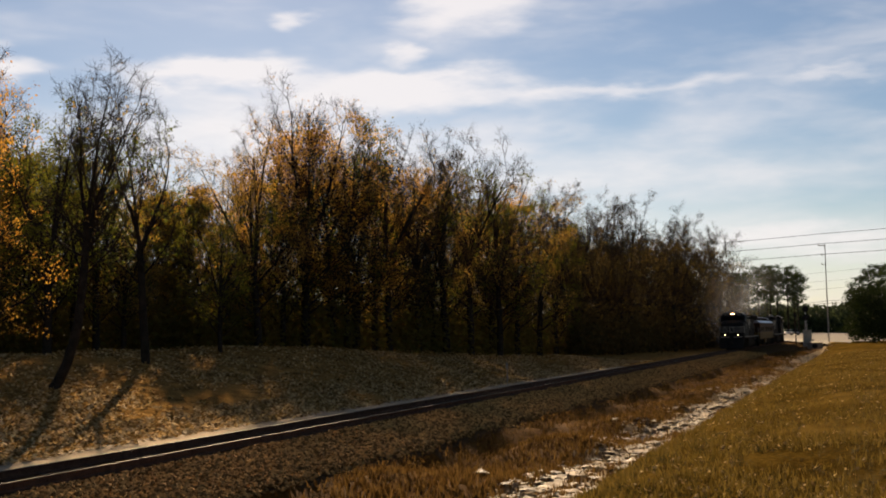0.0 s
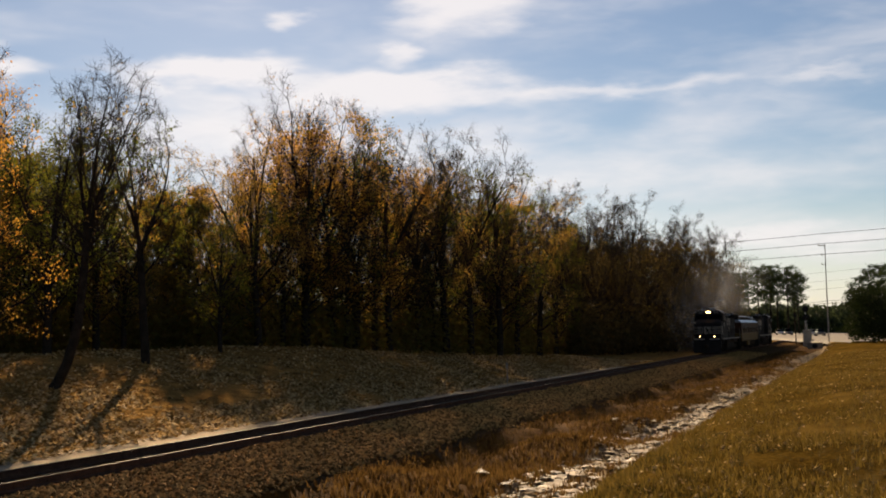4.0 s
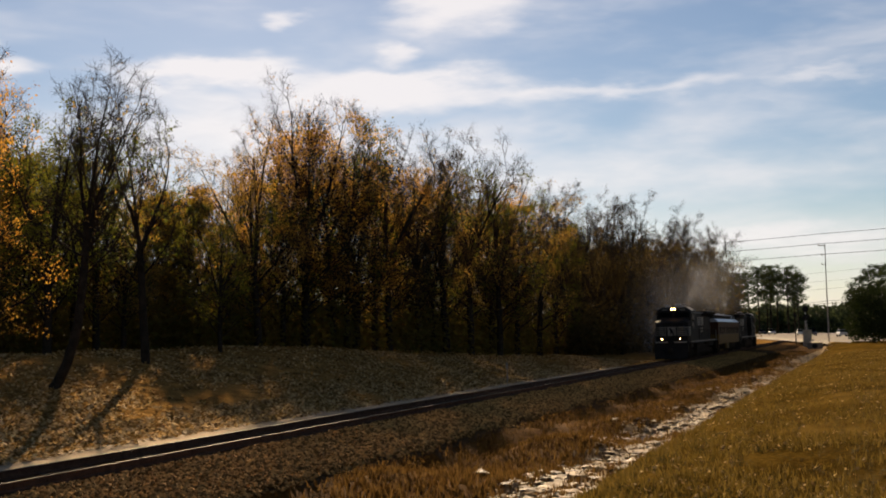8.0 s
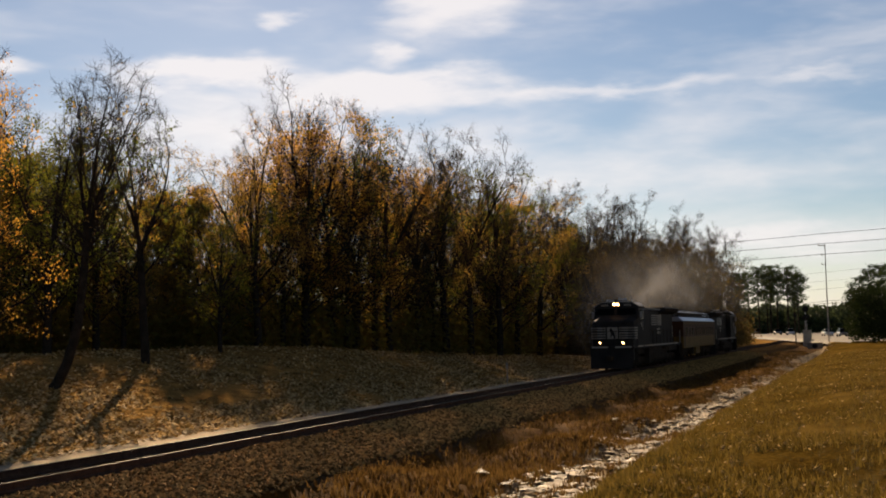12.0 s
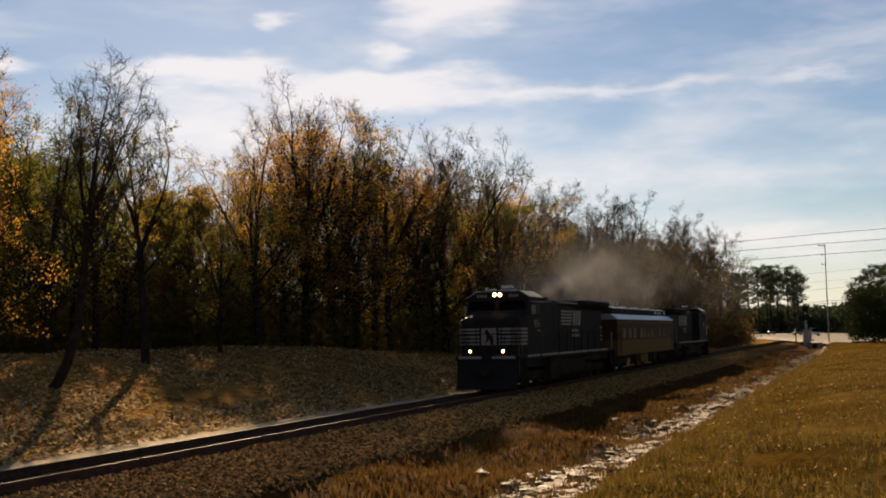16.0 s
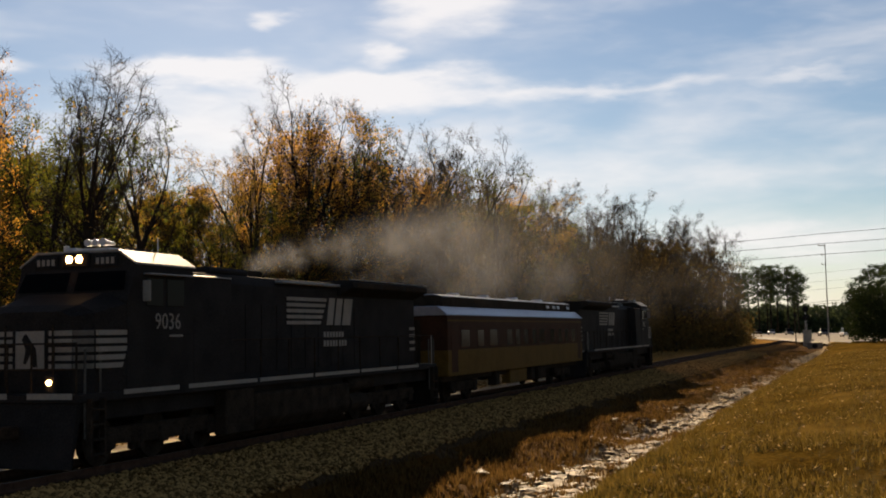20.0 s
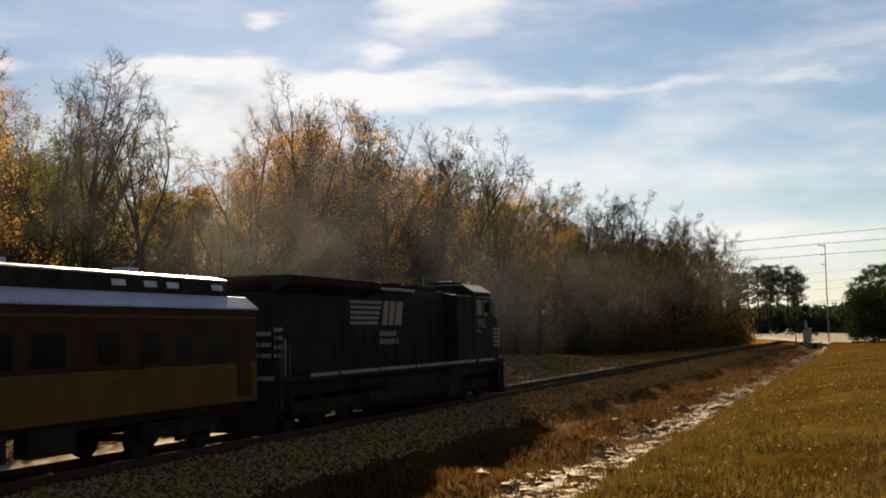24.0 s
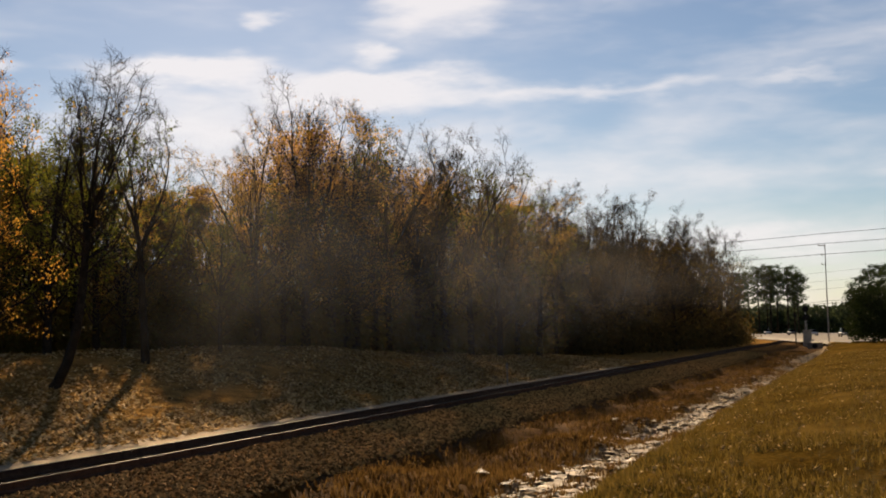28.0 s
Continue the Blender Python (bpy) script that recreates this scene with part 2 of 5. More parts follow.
def build_land():
    vs = [-4000, -1500, -600, -250, -120, -70, -50, -40] + spread((-34, -18, 1.0), (-18, -14, 0.5), (-14, -4, 0.22), (-4, 4, 0.3), (4, 24, 0.8), (24, 60, 4)) + [60, 90, 160, 300, 700, 2000, 4000]
    xs = [-4000, -1500, -500, -200, -100] + spread((-60, 0, 4), (0, 70, 0.5), (70, 150, 1.0), (150, 260, 2.5), (260, 420, 10)) + [420, 520, 700, 1100, 2000, 4500]
    verts, faces, slots = [], [], []
    for x in xs:
        base = yc(max(-300.0, min(x, 420.0)))
        for v in vs:
            y = base + v
            verts.append((x, y, ground(max(-300.0, min(x, 420.0)), y)))
    nv = len(vs)
    for i in range(len(xs) - 1):
        for j in range(nv - 1):
            faces.append((i * nv + j, (i + 1) * nv + j, (i + 1) * nv + j + 1, i * nv + j + 1))
            x, v = (xs[i] + xs[i + 1]) / 2, (vs[j] + vs[j + 1]) / 2
            w = v + 0.55 * noise.noise((x * 0.35, v * 0.5, 9.0)) + 0.3 * noise.noise((x * 1.1, v * 0.9, 2.0))
            far = x > 205
            slots.append(0 if w < -11.1 or (far and v < -4.6) else 1 if w < -8.5 else 2 if w < -4.7 else 3 if v < 1.9 else 4 if w < 3.9 and x < 95 else 5)
    grass = mat("dormant_grass", (0.034, 0.02, 0.004), (0.071, 0.0425, 0.0082), 0.45, 0.95, bump=1.0, fine=30, c=(0.115, 0.071, 0.0175), dist=0.05, spec=0.0, lo=0.4, hi=0.62)
    mud = mat("ditch_mud", (0.05, 0.032, 0.016), (0.11, 0.075, 0.04), 0.7, 0.8, bump=0.8, fine=9, c=(0.3, 0.22, 0.125), dist=0.05, lo=0.36, hi=0.54)
    rough = mat("rough_weeds", (0.03, 0.0145, 0.003), (0.07, 0.032, 0.006), 0.8, 0.95, bump=0.9, fine=16, c=(0.103, 0.04685, 0.00882), dist=0.05)
    bed = mat("ballast_bed", (0.035, 0.021, 0.01), (0.1, 0.062, 0.03), 5, 0.95, bump=1.0, fine=5, dist=0.05, spec=0.0)
    sand = mat("sandy_verge", (0.225, 0.168, 0.1054), (0.375, 0.294, 0.1984), 1.5, 0.95, bump=0.5, fine=10, dist=0.03)
    litter = mat("leaf_litter", (0.06, 0.032, 0.01), (0.19, 0.105, 0.032), 1.3, 0.95, bump=0.9, fine=9, c=(0.33, 0.185, 0.055), dist=0.05, spec=0.0)
    ob = mesh_of("ground", verts, faces, grass, smooth=True)
    for m in (mud, rough, bed, sand, litter):
        ob.data.materials.append(m)
    ob.data.polygons.foreach_set("material_index", slots)
    tagged(ob, "rolling ground of dormant grass, gravel and fallen leaves", "ground", kind="structure")


build_land()


def litter_of(name, count, place, material, size, label, category, tall=0.0):
    """A scatter of small thin leaves or blades, one object."""
    rng = random.Random(name)
    verts, faces = [], []
    for _ in range(count):
        x, y = place(rng)
        z = ground(x, y)
        s = size * rng.uniform(0.6, 1.5)
        a = rng.uniform(0, math.tau)
        c, d = math.cos(a) * s, math.sin(a) * s
        k = len(verts)
        if tall:
            h = tall * rng.uniform(0.5, 1.4)
            lx, ly = rng.uniform(-0.5, 0.5) * h, rng.uniform(-0.5, 0.5) * h
            verts += [(x - c, y - d, z - 0.01), (x + c, y + d, z - 0.01), (x + lx, y + ly, z + h)]
            faces.append((k, k + 1, k + 2))
        else:
            t1, t2 = rng.uniform(-0.1, 0.8) * s, rng.uniform(-0.1, 1.2) * s
            verts += [(x - c, y - d, z + 0.02), (x + d * 0.7, y - c * 0.7, z + 0.02 + t1), (x + c, y + d, z + 0.03 + t2), (x - d * 0.7, y + c * 0.7, z + 0.03)]
            faces.append((k, k + 1, k + 2, k + 3))
    return tagged(mesh_of(name, verts, faces, material), label, category, kind="stuff")


def on_bank(rng):
    while True:
        x = 12 + 100 * rng.random() ** 1.4
        v = 3.3 + abs(rng.gauss(0, 9))
        if noise.noise((x * 0.16, v * 0.3, 8.0)) + 0.5 * noise.noise((x * 0.7, v * 0.9, 3.0)) > rng.uniform(-0.5, 0.35):
            return x, yc(x) + v


litter_of("fallen_leaves", 48000, on_bank, M["litter"], 0.078, "dry fallen leaves scattered on the wooded bank", "leaves")


def on_weeds(rng):
    x = 12 + 160 * rng.random() ** 1.9
    v = rng.uniform(-8.6, -4.6)
    if noise.noise((x * 0.3, v * 0.6, 4.0)) < -0.05 and rng.random() < 0.75:
        v = rng.uniform(-8.4, -6.6)
    return x, yc(x) + v


litter_of("weeds", 40000, on_weeds, M["weed"], 0.02, "rusty dry weeds on rough ground below the ballast", "weeds", 0.17)


def on_lawn(rng):
    while True:
        x = 9.0 + 70 * rng.random() ** 2.0
        y = rng.uniform(-0.16 * x - 1.5, 5.4)
        if noise.noise((x * 0.5, y * 0.8, 2.0)) + 0.6 * noise.noise((x * 2.3, y * 2.3, 7.0)) > rng.uniform(-0.35, 0.5):
            return x, y


litter_of("lawn_grass", 80000, on_lawn, M["blade"], 0.01, "short dormant yellow-brown grass on the bank", "grass", 0.085)


def tufts():
    """Darker clumps that stand up out of the short grass."""
    r = random.Random(404)
    verts, faces = [], []
    for _ in range(3000):
        x = 9.5 + 75 * r.random() ** 2.2
        y = r.uniform(-0.16 * x - 1.5, 5.0)
        z, h = ground(x, y), r.uniform(0.05, 0.2) * r.uniform(0.5, 1.2)
        for _ in range(16):
            a, s = r.uniform(0, math.tau), r.uniform(0.02, 0.09)
            bx, by = x + s * math.cos(a), y + s * math.sin(a)
            w = 0.008
            k = len(verts)
            verts += [(bx - w, by, z), (bx + w, by, z), (bx + s * math.cos(a) * 1.2, by + s * math.sin(a) * 1.2, z + h * r.uniform(0.6, 1.2))]
            faces.append((k, k + 1, k + 2))
    tagged(mesh_of("grass_tufts", verts, faces, M["evergreen"]), "darker green tufts standing in the lawn", "grass", kind="stuff")


tufts()
litter_of("stray_leaves", 7000, on_lawn, M["litter"], 0.028, "stray dry leaves lying on the grass", "leaves")


def on_bank_edge(rng):
    x = 14 + 90 * rng.random() ** 1.6
    return x, yc(x) + rng.uniform(-13.2, -10.6)


litter_of("bank_grass", 9000, on_bank_edge, M["blade"], 0.014, "longer dry grass on the side of the ditch", "grass", 0.13)


def pebbles(name, count, place, material, size, label, category, flat=0.7):
    """Angular stones, eight faces each, in one object."""
    rng = random.Random(name)
    verts, faces = [], []
    for _ in range(count):
        x, y = place(rng)
        s = size * rng.uniform(0.5, 1.5)
        z = ground(x, y) + s * rng.uniform(0.1, 0.5)
        k, a = len(verts), rng.uniform(0, math.tau)
        for i in range(4):
            t, r = a + i * math.pi / 2 + rng.uniform(-0.3, 0.3), s * rng.uniform(0.7, 1.2)
            verts.append((x + r * math.cos(t), y + r * math.sin(t), z + rng.uniform(-0.2, 0.25) * s))
        verts += [(x + rng.uniform(-0.3, 0.3) * s, y, z + s * flat), (x, y, z - s * flat)]
        for i in range(4):
            faces += [(k + i, k + (i + 1) % 4, k + 4), (k + (i + 1) % 4, k + i, k + 5)]
    return tagged(mesh_of(name, verts, faces, material), label, category, kind="stuff")


def on_ballast(rng):
    x = 8 + 140 * rng.random() ** 2.1
    return x, yc(x) + rng.uniform(-4.5, -1.1) + 0.3 * noise.noise((x * 0.6, 0, 0))


pebbles("ballast", 74000, on_ballast, M["stone"], 0.056, "crushed grey-brown stone ballast beside the rails", "gravel")


def in_ditch(rng):
    while True:
        x = 14 + 140 * rng.random() ** 1.4
        v = rng.gauss(-9.65, 0.8)
        if noise.noise((x * 0.16, v * 0.7, 6.0)) > rng.uniform(-0.35, 0.25):
            return x, yc(x) + v


pebbles("ditch_slabs", 3600, in_ditch, M["rock"], 0.16, "pale flat stones and dried silt along the ditch bed", "stones", 0.08)
pebbles("ditch_stones", 5500, in_ditch, M["rock"], 0.06, "pale stones strewn along the ditch bed", "stones", 0.45)


def in_ditch_weeds(rng):
    x = 12 + 110 * rng.random() ** 1.4
    v = rng.gauss(-9.6, 0.9)
    if noise.noise((x * 0.16, v * 0.7, 6.0)) > -0.1 and rng.random() < 0.85:
        v = rng.choice((rng.gauss(-8.5, 0.25), rng.gauss(-11.0, 0.25)))
    return x, yc(x) + v


litter_of("ditch_weeds", 14000, in_ditch_weeds, M["weed"], 0.02, "dry brown weeds growing in the ditch", "weeds", 0.2)


# shallow water that glints in the ditch
def ditch_water():
    m, n, l, p = material("water")
    p.inputs["Base Color"].default_value = (0.05, 0.045, 0.035, 1)
    p.inputs["Roughness"].default_value, p.inputs["IOR"].default_value = 0.12, 1.33
    tc, nz, bp = n.new("ShaderNodeTexCoord"), n.new("ShaderNodeTexNoise"), n.new("ShaderNodeBump")
    nz.inputs["Scale"].default_value, nz.inputs["Detail"].default_value = 5.0, 5
    bp.inputs["Strength"].default_value, bp.inputs["Distance"].default_value = 0.5, 0.06
    l.new(tc.outputs["Object"], nz.inputs["Vector"])
    l.new(nz.outputs[0], bp.inputs["Height"])
    l.new(bp.outputs[0], p.inputs["Normal"])
    verts, faces = [], []
    xs = spread((5, 150, 1.0))
    for x in xs:
        for v in (-10.6, -9.6, -8.6):
            verts.append((x, yc(x) + v, -1.06))
    for i in range(len(xs) - 1):
        for j in range(2):
            faces.append((i * 3 + j, i * 3 + j + 3, i * 3 + j + 4, i * 3 + j + 1))
    tagged(mesh_of("water", verts, faces, m, smooth=True), "shallow glinting water in the ditch", "water", kind="structure")


ditch_water()


# ---- the railway line ----
def build_track():
    line = thing("railway_track", pose(0, 0, 0), "single railway track on dark ties in stone ballast", "railway track", kind="structure")
    xs = spread((-120, 80, 2.0), (80, 420, 5.0)) + [420]
    prof = [(-0.075, -0.185), (0.075, -0.185), (0.075, -0.17), (0.012, -0.14), (0.012, -0.045), (0.036, -0.035), (0.036, -0.004), (-0.036, -0.004), (-0.036, -0.035), (-0.012, -0.045), (-0.012, -0.14), (-0.075, -0.17)]
    for side in (-0.7525, 0.7525):
        verts, faces = [], []
        k = len(prof)
        for x in xs:
            verts += [(x, yc(x) + side + a, b) for a, b in prof]
        for i in range(len(xs) - 1):
            faces += [(i * k + j, i * k + (j + 1) % k, (i + 1) * k + (j + 1) % k, (i + 1) * k + j) for j in range(k)]
        rail = mesh_of("rail", verts, faces, M["rail_rust"], line)
        verts, faces = [], []
        for x in xs:
            verts += [(x, yc(x) + side + a, b) for a, b in ((-0.034, -0.006), (-0.03, 0.0), (0.03, 0.0), (0.034, -0.006))]
        for i in range(len(xs) - 1):
            faces += [(i * 4 + j, i * 4 + j + 1, i * 4 + j + 5, i * 4 + j + 4) for j in range(3)]
        head = mesh_of("rail_head", verts, faces, M["rail_head"], rail)
        tagged(head, "bright worn running surface")
    b = box(-0.11, 0.11, -1.3, 1.3, -0.36, -0.186, 0.015)
    first = part("tie", b, M["tie"], line)
    rng = random.Random(5)
    x = -6.0
    first.matrix_basis = pose(x, yc(x), 0)
    for i in range(260):
        x += 0.53
        t = first.copy()
        scene.collection.objects.link(t)
        t.matrix_basis = pose(x, yc(x), rng.uniform(-0.02, 0.008), 0, 0, rng.uniform(-2, 2))


build_track()


# ---- trees ----
def tree_mesh(seed, height, trunk_r, fork_at, leaders, tilt, low, spread_, limbs, leaves, leaf_size, bare_top=0.0, lean=0.0, up=0.6, twigs=6, skew=0.0):
    """A trunk that forks into leaders, with limbs, branches, twigs and twiglets as tapered tubes, and a crown of small bent leaves in clumps."""
    rng = random.Random(seed)
    tv, tf, lv, lf = [], [], [], []
    twig_ends = []

    def tube(pts, r0, r1, n):
        k0 = len(tv)
        last = len(pts) - 1
        for i, p in enumerate(pts):
            r = r0 + (r1 - r0) * i / last
            d = (pts[min(i + 1, last)] - pts[max(i - 1, 0)]).normalized()
            a = d.orthogonal().normalized()
            c = d.cross(a)
            for j in range(n):
                t = math.tau * j / n
                tv.append(p + (a * math.cos(t) + c * math.sin(t)) * r)
        for i in range(last):
            for j in range(n):
                tf.append((k0 + i * n + j, k0 + i * n + (j + 1) % n, k0 + (i + 1) * n + (j + 1) % n, k0 + (i + 1) * n + j))

    def grow(p, d, length, bend, rise, segs):
        pts = [p.copy()]
        for _ in range(segs):
            d = (d + Vector((rng.gauss(0, bend), rng.gauss(0, bend), rng.gauss(0, bend) + rise))).normalized()
            p = p + d * (length / segs)
            pts.append(p.copy())
        return pts

    def along(pts, f):
        g = f * (len(pts) - 1)
        i = min(int(g), len(pts) - 2)
        return pts[i].lerp(pts[i + 1], g - i), (pts[i + 1] - pts[i]).normalized()

    def off(d, spread_angle):
        side = Vector((rng.gauss(0, 1), rng.gauss(0, 1), rng.gauss(0.15, 0.6)))
        side = (side - d * side.dot(d)).normalized()
        return (d * math.cos(spread_angle) + side * math.sin(spread_angle)).normalized()

    def branch(p, d, length, r):
        br = grow(p, d, length, 0.13, 0.03, 4)
        tube(br, r, max(0.01, r * 0.3), 4)
        leafy = rng.random()
        for k in range(twigs):
            q, dd = along(br, 0.2 + 0.8 * (k + rng.random()) / twigs)
            tw = grow(q, off(dd, rng.uniform(0.5, 1.2)), length * rng.uniform(0.3, 0.55), 0.16, 0.03, 3)
            tube(tw, max(0.009, r * 0.28), 0.005, 3)
            twig_ends.append((tw, leafy))
            for _ in range(4):
                q2, d2 = along(tw, rng.uniform(0.25, 1.0))
                tip = q2 + off(d2, rng.uniform(0.5, 1.3)) * rng.uniform(0.25, 0.7) * height / 17
                tube([q2, tip], 0.0055, 0.003, 3)
                twig_ends.append(([q2, q2.lerp(tip, 0.5), tip], leafy))

    def limb(p, d, length, r):
        lb = grow(p, d, length, 0.11, 0.045, 6)
        tube(lb, r, r * 0.3, 5)
        count = max(3, round(length * 1.25))
        for k in range(count):
            f = 0.2 + 0.8 * (k + rng.random()) / count
            q, dd = along(lb, f)
            branch(q, off(dd, rng.uniform(0.45, 0.9)), length * rng.uniform(0.35, 0.55) * (1.1 - 0.4 * f), max(0.022, r * 0.42))
        branch(lb[-1], (lb[-1] - lb[-2]).normalized(), length * 0.35, max(0.02, r * 0.3))

    # trunk: it may start out leaning and straighten up
    d = Vector((lean, rng.gauss(0, 0.03), 1)).normalized()
    p, trunk = Vector((0, 0, -0.4)), [Vector((-0.4 * lean, 0, -0.4))]
    for _ in range(9):
        d = (d + Vector((-0.3 * d.x + rng.gauss(0, 0.025), -0.3 * d.y + rng.gauss(0, 0.025), 0.05))).normalized()
        p = trunk[-1] + d * (height * fork_at + 0.4) / 9
        trunk.append(p)
    tube(trunk, trunk_r * 1.15, trunk_r * 0.75, 9)
    az0 = rng.uniform(0, 1.0)
    for k in range(leaders):
        az = az0 * 0.3 + math.tau * k / leaders + rng.uniform(-0.35, 0.35)
        t = tilt * (0.35 if leaders > 2 and k == leaders - 1 else rng.uniform(0.8, 1.25))
        dd = Vector((math.cos(az) * math.sin(t) + skew, math.sin(az) * math.sin(t), math.cos(t))).normalized()
        length = (1 - fork_at) * height * rng.uniform(0.76, 0.92) / math.cos(t * 0.7)
        stem = grow(trunk[-1] - Vector((0, 0, rng.uniform(0, 0.1) * height * fork_at)), dd, length, 0.05, 0.04, 9)
        tube(stem, trunk_r * 0.5, 0.02, 6)
        n = max(3, round(limbs / leaders))
        for j in range(n):
            f = 0.12 + 0.85 * (j + rng.random()) / n
            q, d2 = along(stem, f)
            limb(q, (off(d2, rng.uniform(0.55, 1.0)) + Vector((0, 0, up * 0.35))).normalized(), spread_ * rng.uniform(0.6, 0.95) * (1.05 - 0.45 * f), trunk_r * (0.26 - 0.18 * f))
    lows = round(limbs * 0.45)
    for j in range(lows):
        f = low / fork_at + (1 - low / fork_at) * (j + rng.random()) / lows
        q, d2 = along(trunk, min(0.999, f))
        az = j * 2.4 + rng.uniform(-0.5, 0.5)
        limb(q, Vector((math.cos(az), math.sin(az), up + rng.uniform(-0.2, 0.25))).normalized(), spread_ * rng.uniform(0.6, 1.0), trunk_r * 0.28)
    while len(lf) < leaves:
        tw, leafy = rng.choice(twig_ends)
        z = tw[-1].z / height
        keep = 1.0 if z < 1 - bare_top else 0.1
        if rng.random() > keep * (1.0 if leafy < 0.62 else 0.22):
            continue
        c = tw[rng.choice((-1, -1, -2))]
        for _ in range(rng.randint(2, 4)):
            q = c + Vector((rng.gauss(0, 0.16), rng.gauss(0, 0.16), rng.gauss(-0.05, 0.15)))
            a = Vector((rng.gauss(0, 1), rng.gauss(0, 1), rng.gauss(-0.2, 0.8))).normalized()
            b = a.orthogonal().normalized()
            b = (b + a.cross(b) * rng.uniform(-1.5, 1.5)).normalized()
            n = a.cross(b)
            s = leaf_size * rng.uniform(0.55, 1.35)
            k = len(lv)
            lv.extend((q, q + (a * 0.5 + b * 0.42 + n * 0.15) * s, q + a * s, q + (a * 0.5 - b * 0.42 + n * 0.15) * s))
            lf.append((k, k + 1, k + 2, k + 3))
    tops = sorted(tw[-1].z for tw, _ in twig_ends)
    s = height / tops[int(0.997 * len(tops))]
    return [v * s for v in tv], tf, [v * s for v in lv], lf


def tree_kind(seed, leaf, label, **kw):
    tv, tf, lv, lf = tree_mesh(seed, **kw)
    ob = thing("tree", pose(0, 0, 0), label, "tree", "trees of the wood")
    mesh_of("trunk", tv, tf, M["bark"], ob, smooth=True)
    mesh_of("crown", lv, lf, M[leaf], ob)
    return ob


KINDS = {
    "leaning": tree_kind(11, "leaf_brown", "leafless grey tree leaning out over the leafy bank", height=14, trunk_r=0.2, fork_at=0.52, leaders=4, tilt=0.36, low=0.36, spread_=3.2, limbs=27, leaves=160, leaf_size=0.12, lean=1.15, up=0.7, twigs=7, skew=0.22),
    "pale": tree_kind(19, "leaf_olive", "thin half-bare tree with sparse olive leaves", height=12, trunk_r=0.2, fork_at=0.5, leaders=3, tilt=0.34, low=0.32, spread_=3.6, limbs=13, leaves=1100, leaf_size=0.13, up=0.7),
    "bare": tree_kind(21, "leaf_dull", "tall tree, bare above with a few brown leaves below", height=18, trunk_r=0.24, fork_at=0.42, leaders=4, tilt=0.42, low=0.2, spread_=4.2, limbs=24, leaves=3200, leaf_size=0.13, bare_top=0.42, up=0.8, twigs=9),
    "half": tree_kind(12, "leaf_dull", "half-bare tree with a few brown leaves", height=17, trunk_r=0.25, fork_at=0.4, leaders=4, tilt=0.42, low=0.16, spread_=4.6, limbs=25, leaves=4200, leaf_size=0.13, bare_top=0.2, up=0.7),
    "tall": tree_kind(25, "leaf_orange", "tallest tree, bare crown over thinning orange leaves", height=18, trunk_r=0.32, fork_at=0.36, leaders=5, tilt=0.5, low=0.12, spread_=5.4, limbs=38, leaves=13000, leaf_size=0.115, bare_top=0.14, up=0.7),
    "orange": tree_kind(13, "leaf_orange", "broad tree with thinning orange autumn leaves", height=16, trunk_r=0.27, fork_at=0.34, leaders=4, tilt=0.45, low=0.12, spread_=4.8, limbs=25, leaves=8600, leaf_size=0.12, bare_top=0.07),
    "olive": tree_kind(14, "leaf_olive", "tree with olive-green and yellow leaves", height=16, trunk_r=0.25, fork_at=0.36, leaders=4, tilt=0.42, low=0.1, spread_=4.8, limbs=26, leaves=8200, leaf_size=0.13, bare_top=0.04),
    "brown": tree_kind(15, "leaf_brown", "oak with dull brown autumn leaves", height=17, trunk_r=0.28, fork_at=0.36, leaders=4, tilt=0.45, low=0.12, spread_=5.0, limbs=25, leaves=8200, leaf_size=0.12, bare_top=0.1),
    "sparse": tree_kind(17, "leaf_olive", "slender tree with sparse olive-green leaves", height=13, trunk_r=0.19, fork_at=0.42, leaders=3, tilt=0.34, low=0.18, spread_=4.0, limbs=18, leaves=5000, leaf_size=0.135, bare_top=0.05, up=0.6),
    "yellow": tree_kind(16, "leaf_yellow", "small tree with yellow-gold leaves", height=9, trunk_r=0.14, fork_at=0.4, leaders=3, tilt=0.4, low=0.1, spread_=3.2, limbs=14, leaves=6000, leaf_size=0.13, up=0.5),
}
HEIGHT = {"leaning": 14, "pale": 12, "bare": 18, "half": 17, "tall": 18, "orange": 16, "olive": 16, "brown": 17, "sparse": 13, "yellow": 9}
PLANTED = []

# the crest of the wood: bearing from the line of the track, rise per metre out
CREST = [(5.2, 0.043), (5.4, 0.06), (5.9, 0.077), (6.7, 0.091), (7.9, 0.097), (8.8, 0.103), (10.0, 0.117), (11.0, 0.111), (11.9, 0.114), (13.3, 0.125), (14.8, 0.126), (15.5, 0.141), (16.3, 0.159), (17.7, 0.169), (18.8, 0.167), (20.1, 0.165), (21.1, 0.171), (22.2, 0.178), (23.3, 0.193), (24.4, 0.206), (26.1, 0.228), (28.1, 0.21), (29.7, 0.185), (30.7, 0.158), (31.5, 0.162), (32.7, 0.191), (33.4, 0.215), (34.2, 0.244), (36.7, 0.235), (37.9, 0.224), (38.9, 0.19), (39.7, 0.194), (40.4, 0.228), (41.4, 0.232)]


def crest(x, y, wide):
    """The tallest that a tree may grow here."""
    out = math.hypot(x, y)
    turn = math.degrees(math.atan2(y, x))
    spread_deg = math.degrees(wide / out)
    low = min(lerp_table(CREST, turn + k * spread_deg) for k in (-0.8, -0.4, 0, 0.4, 0.8))
    return 0.95 * (EYE[2] + low * out - ground(x, y))


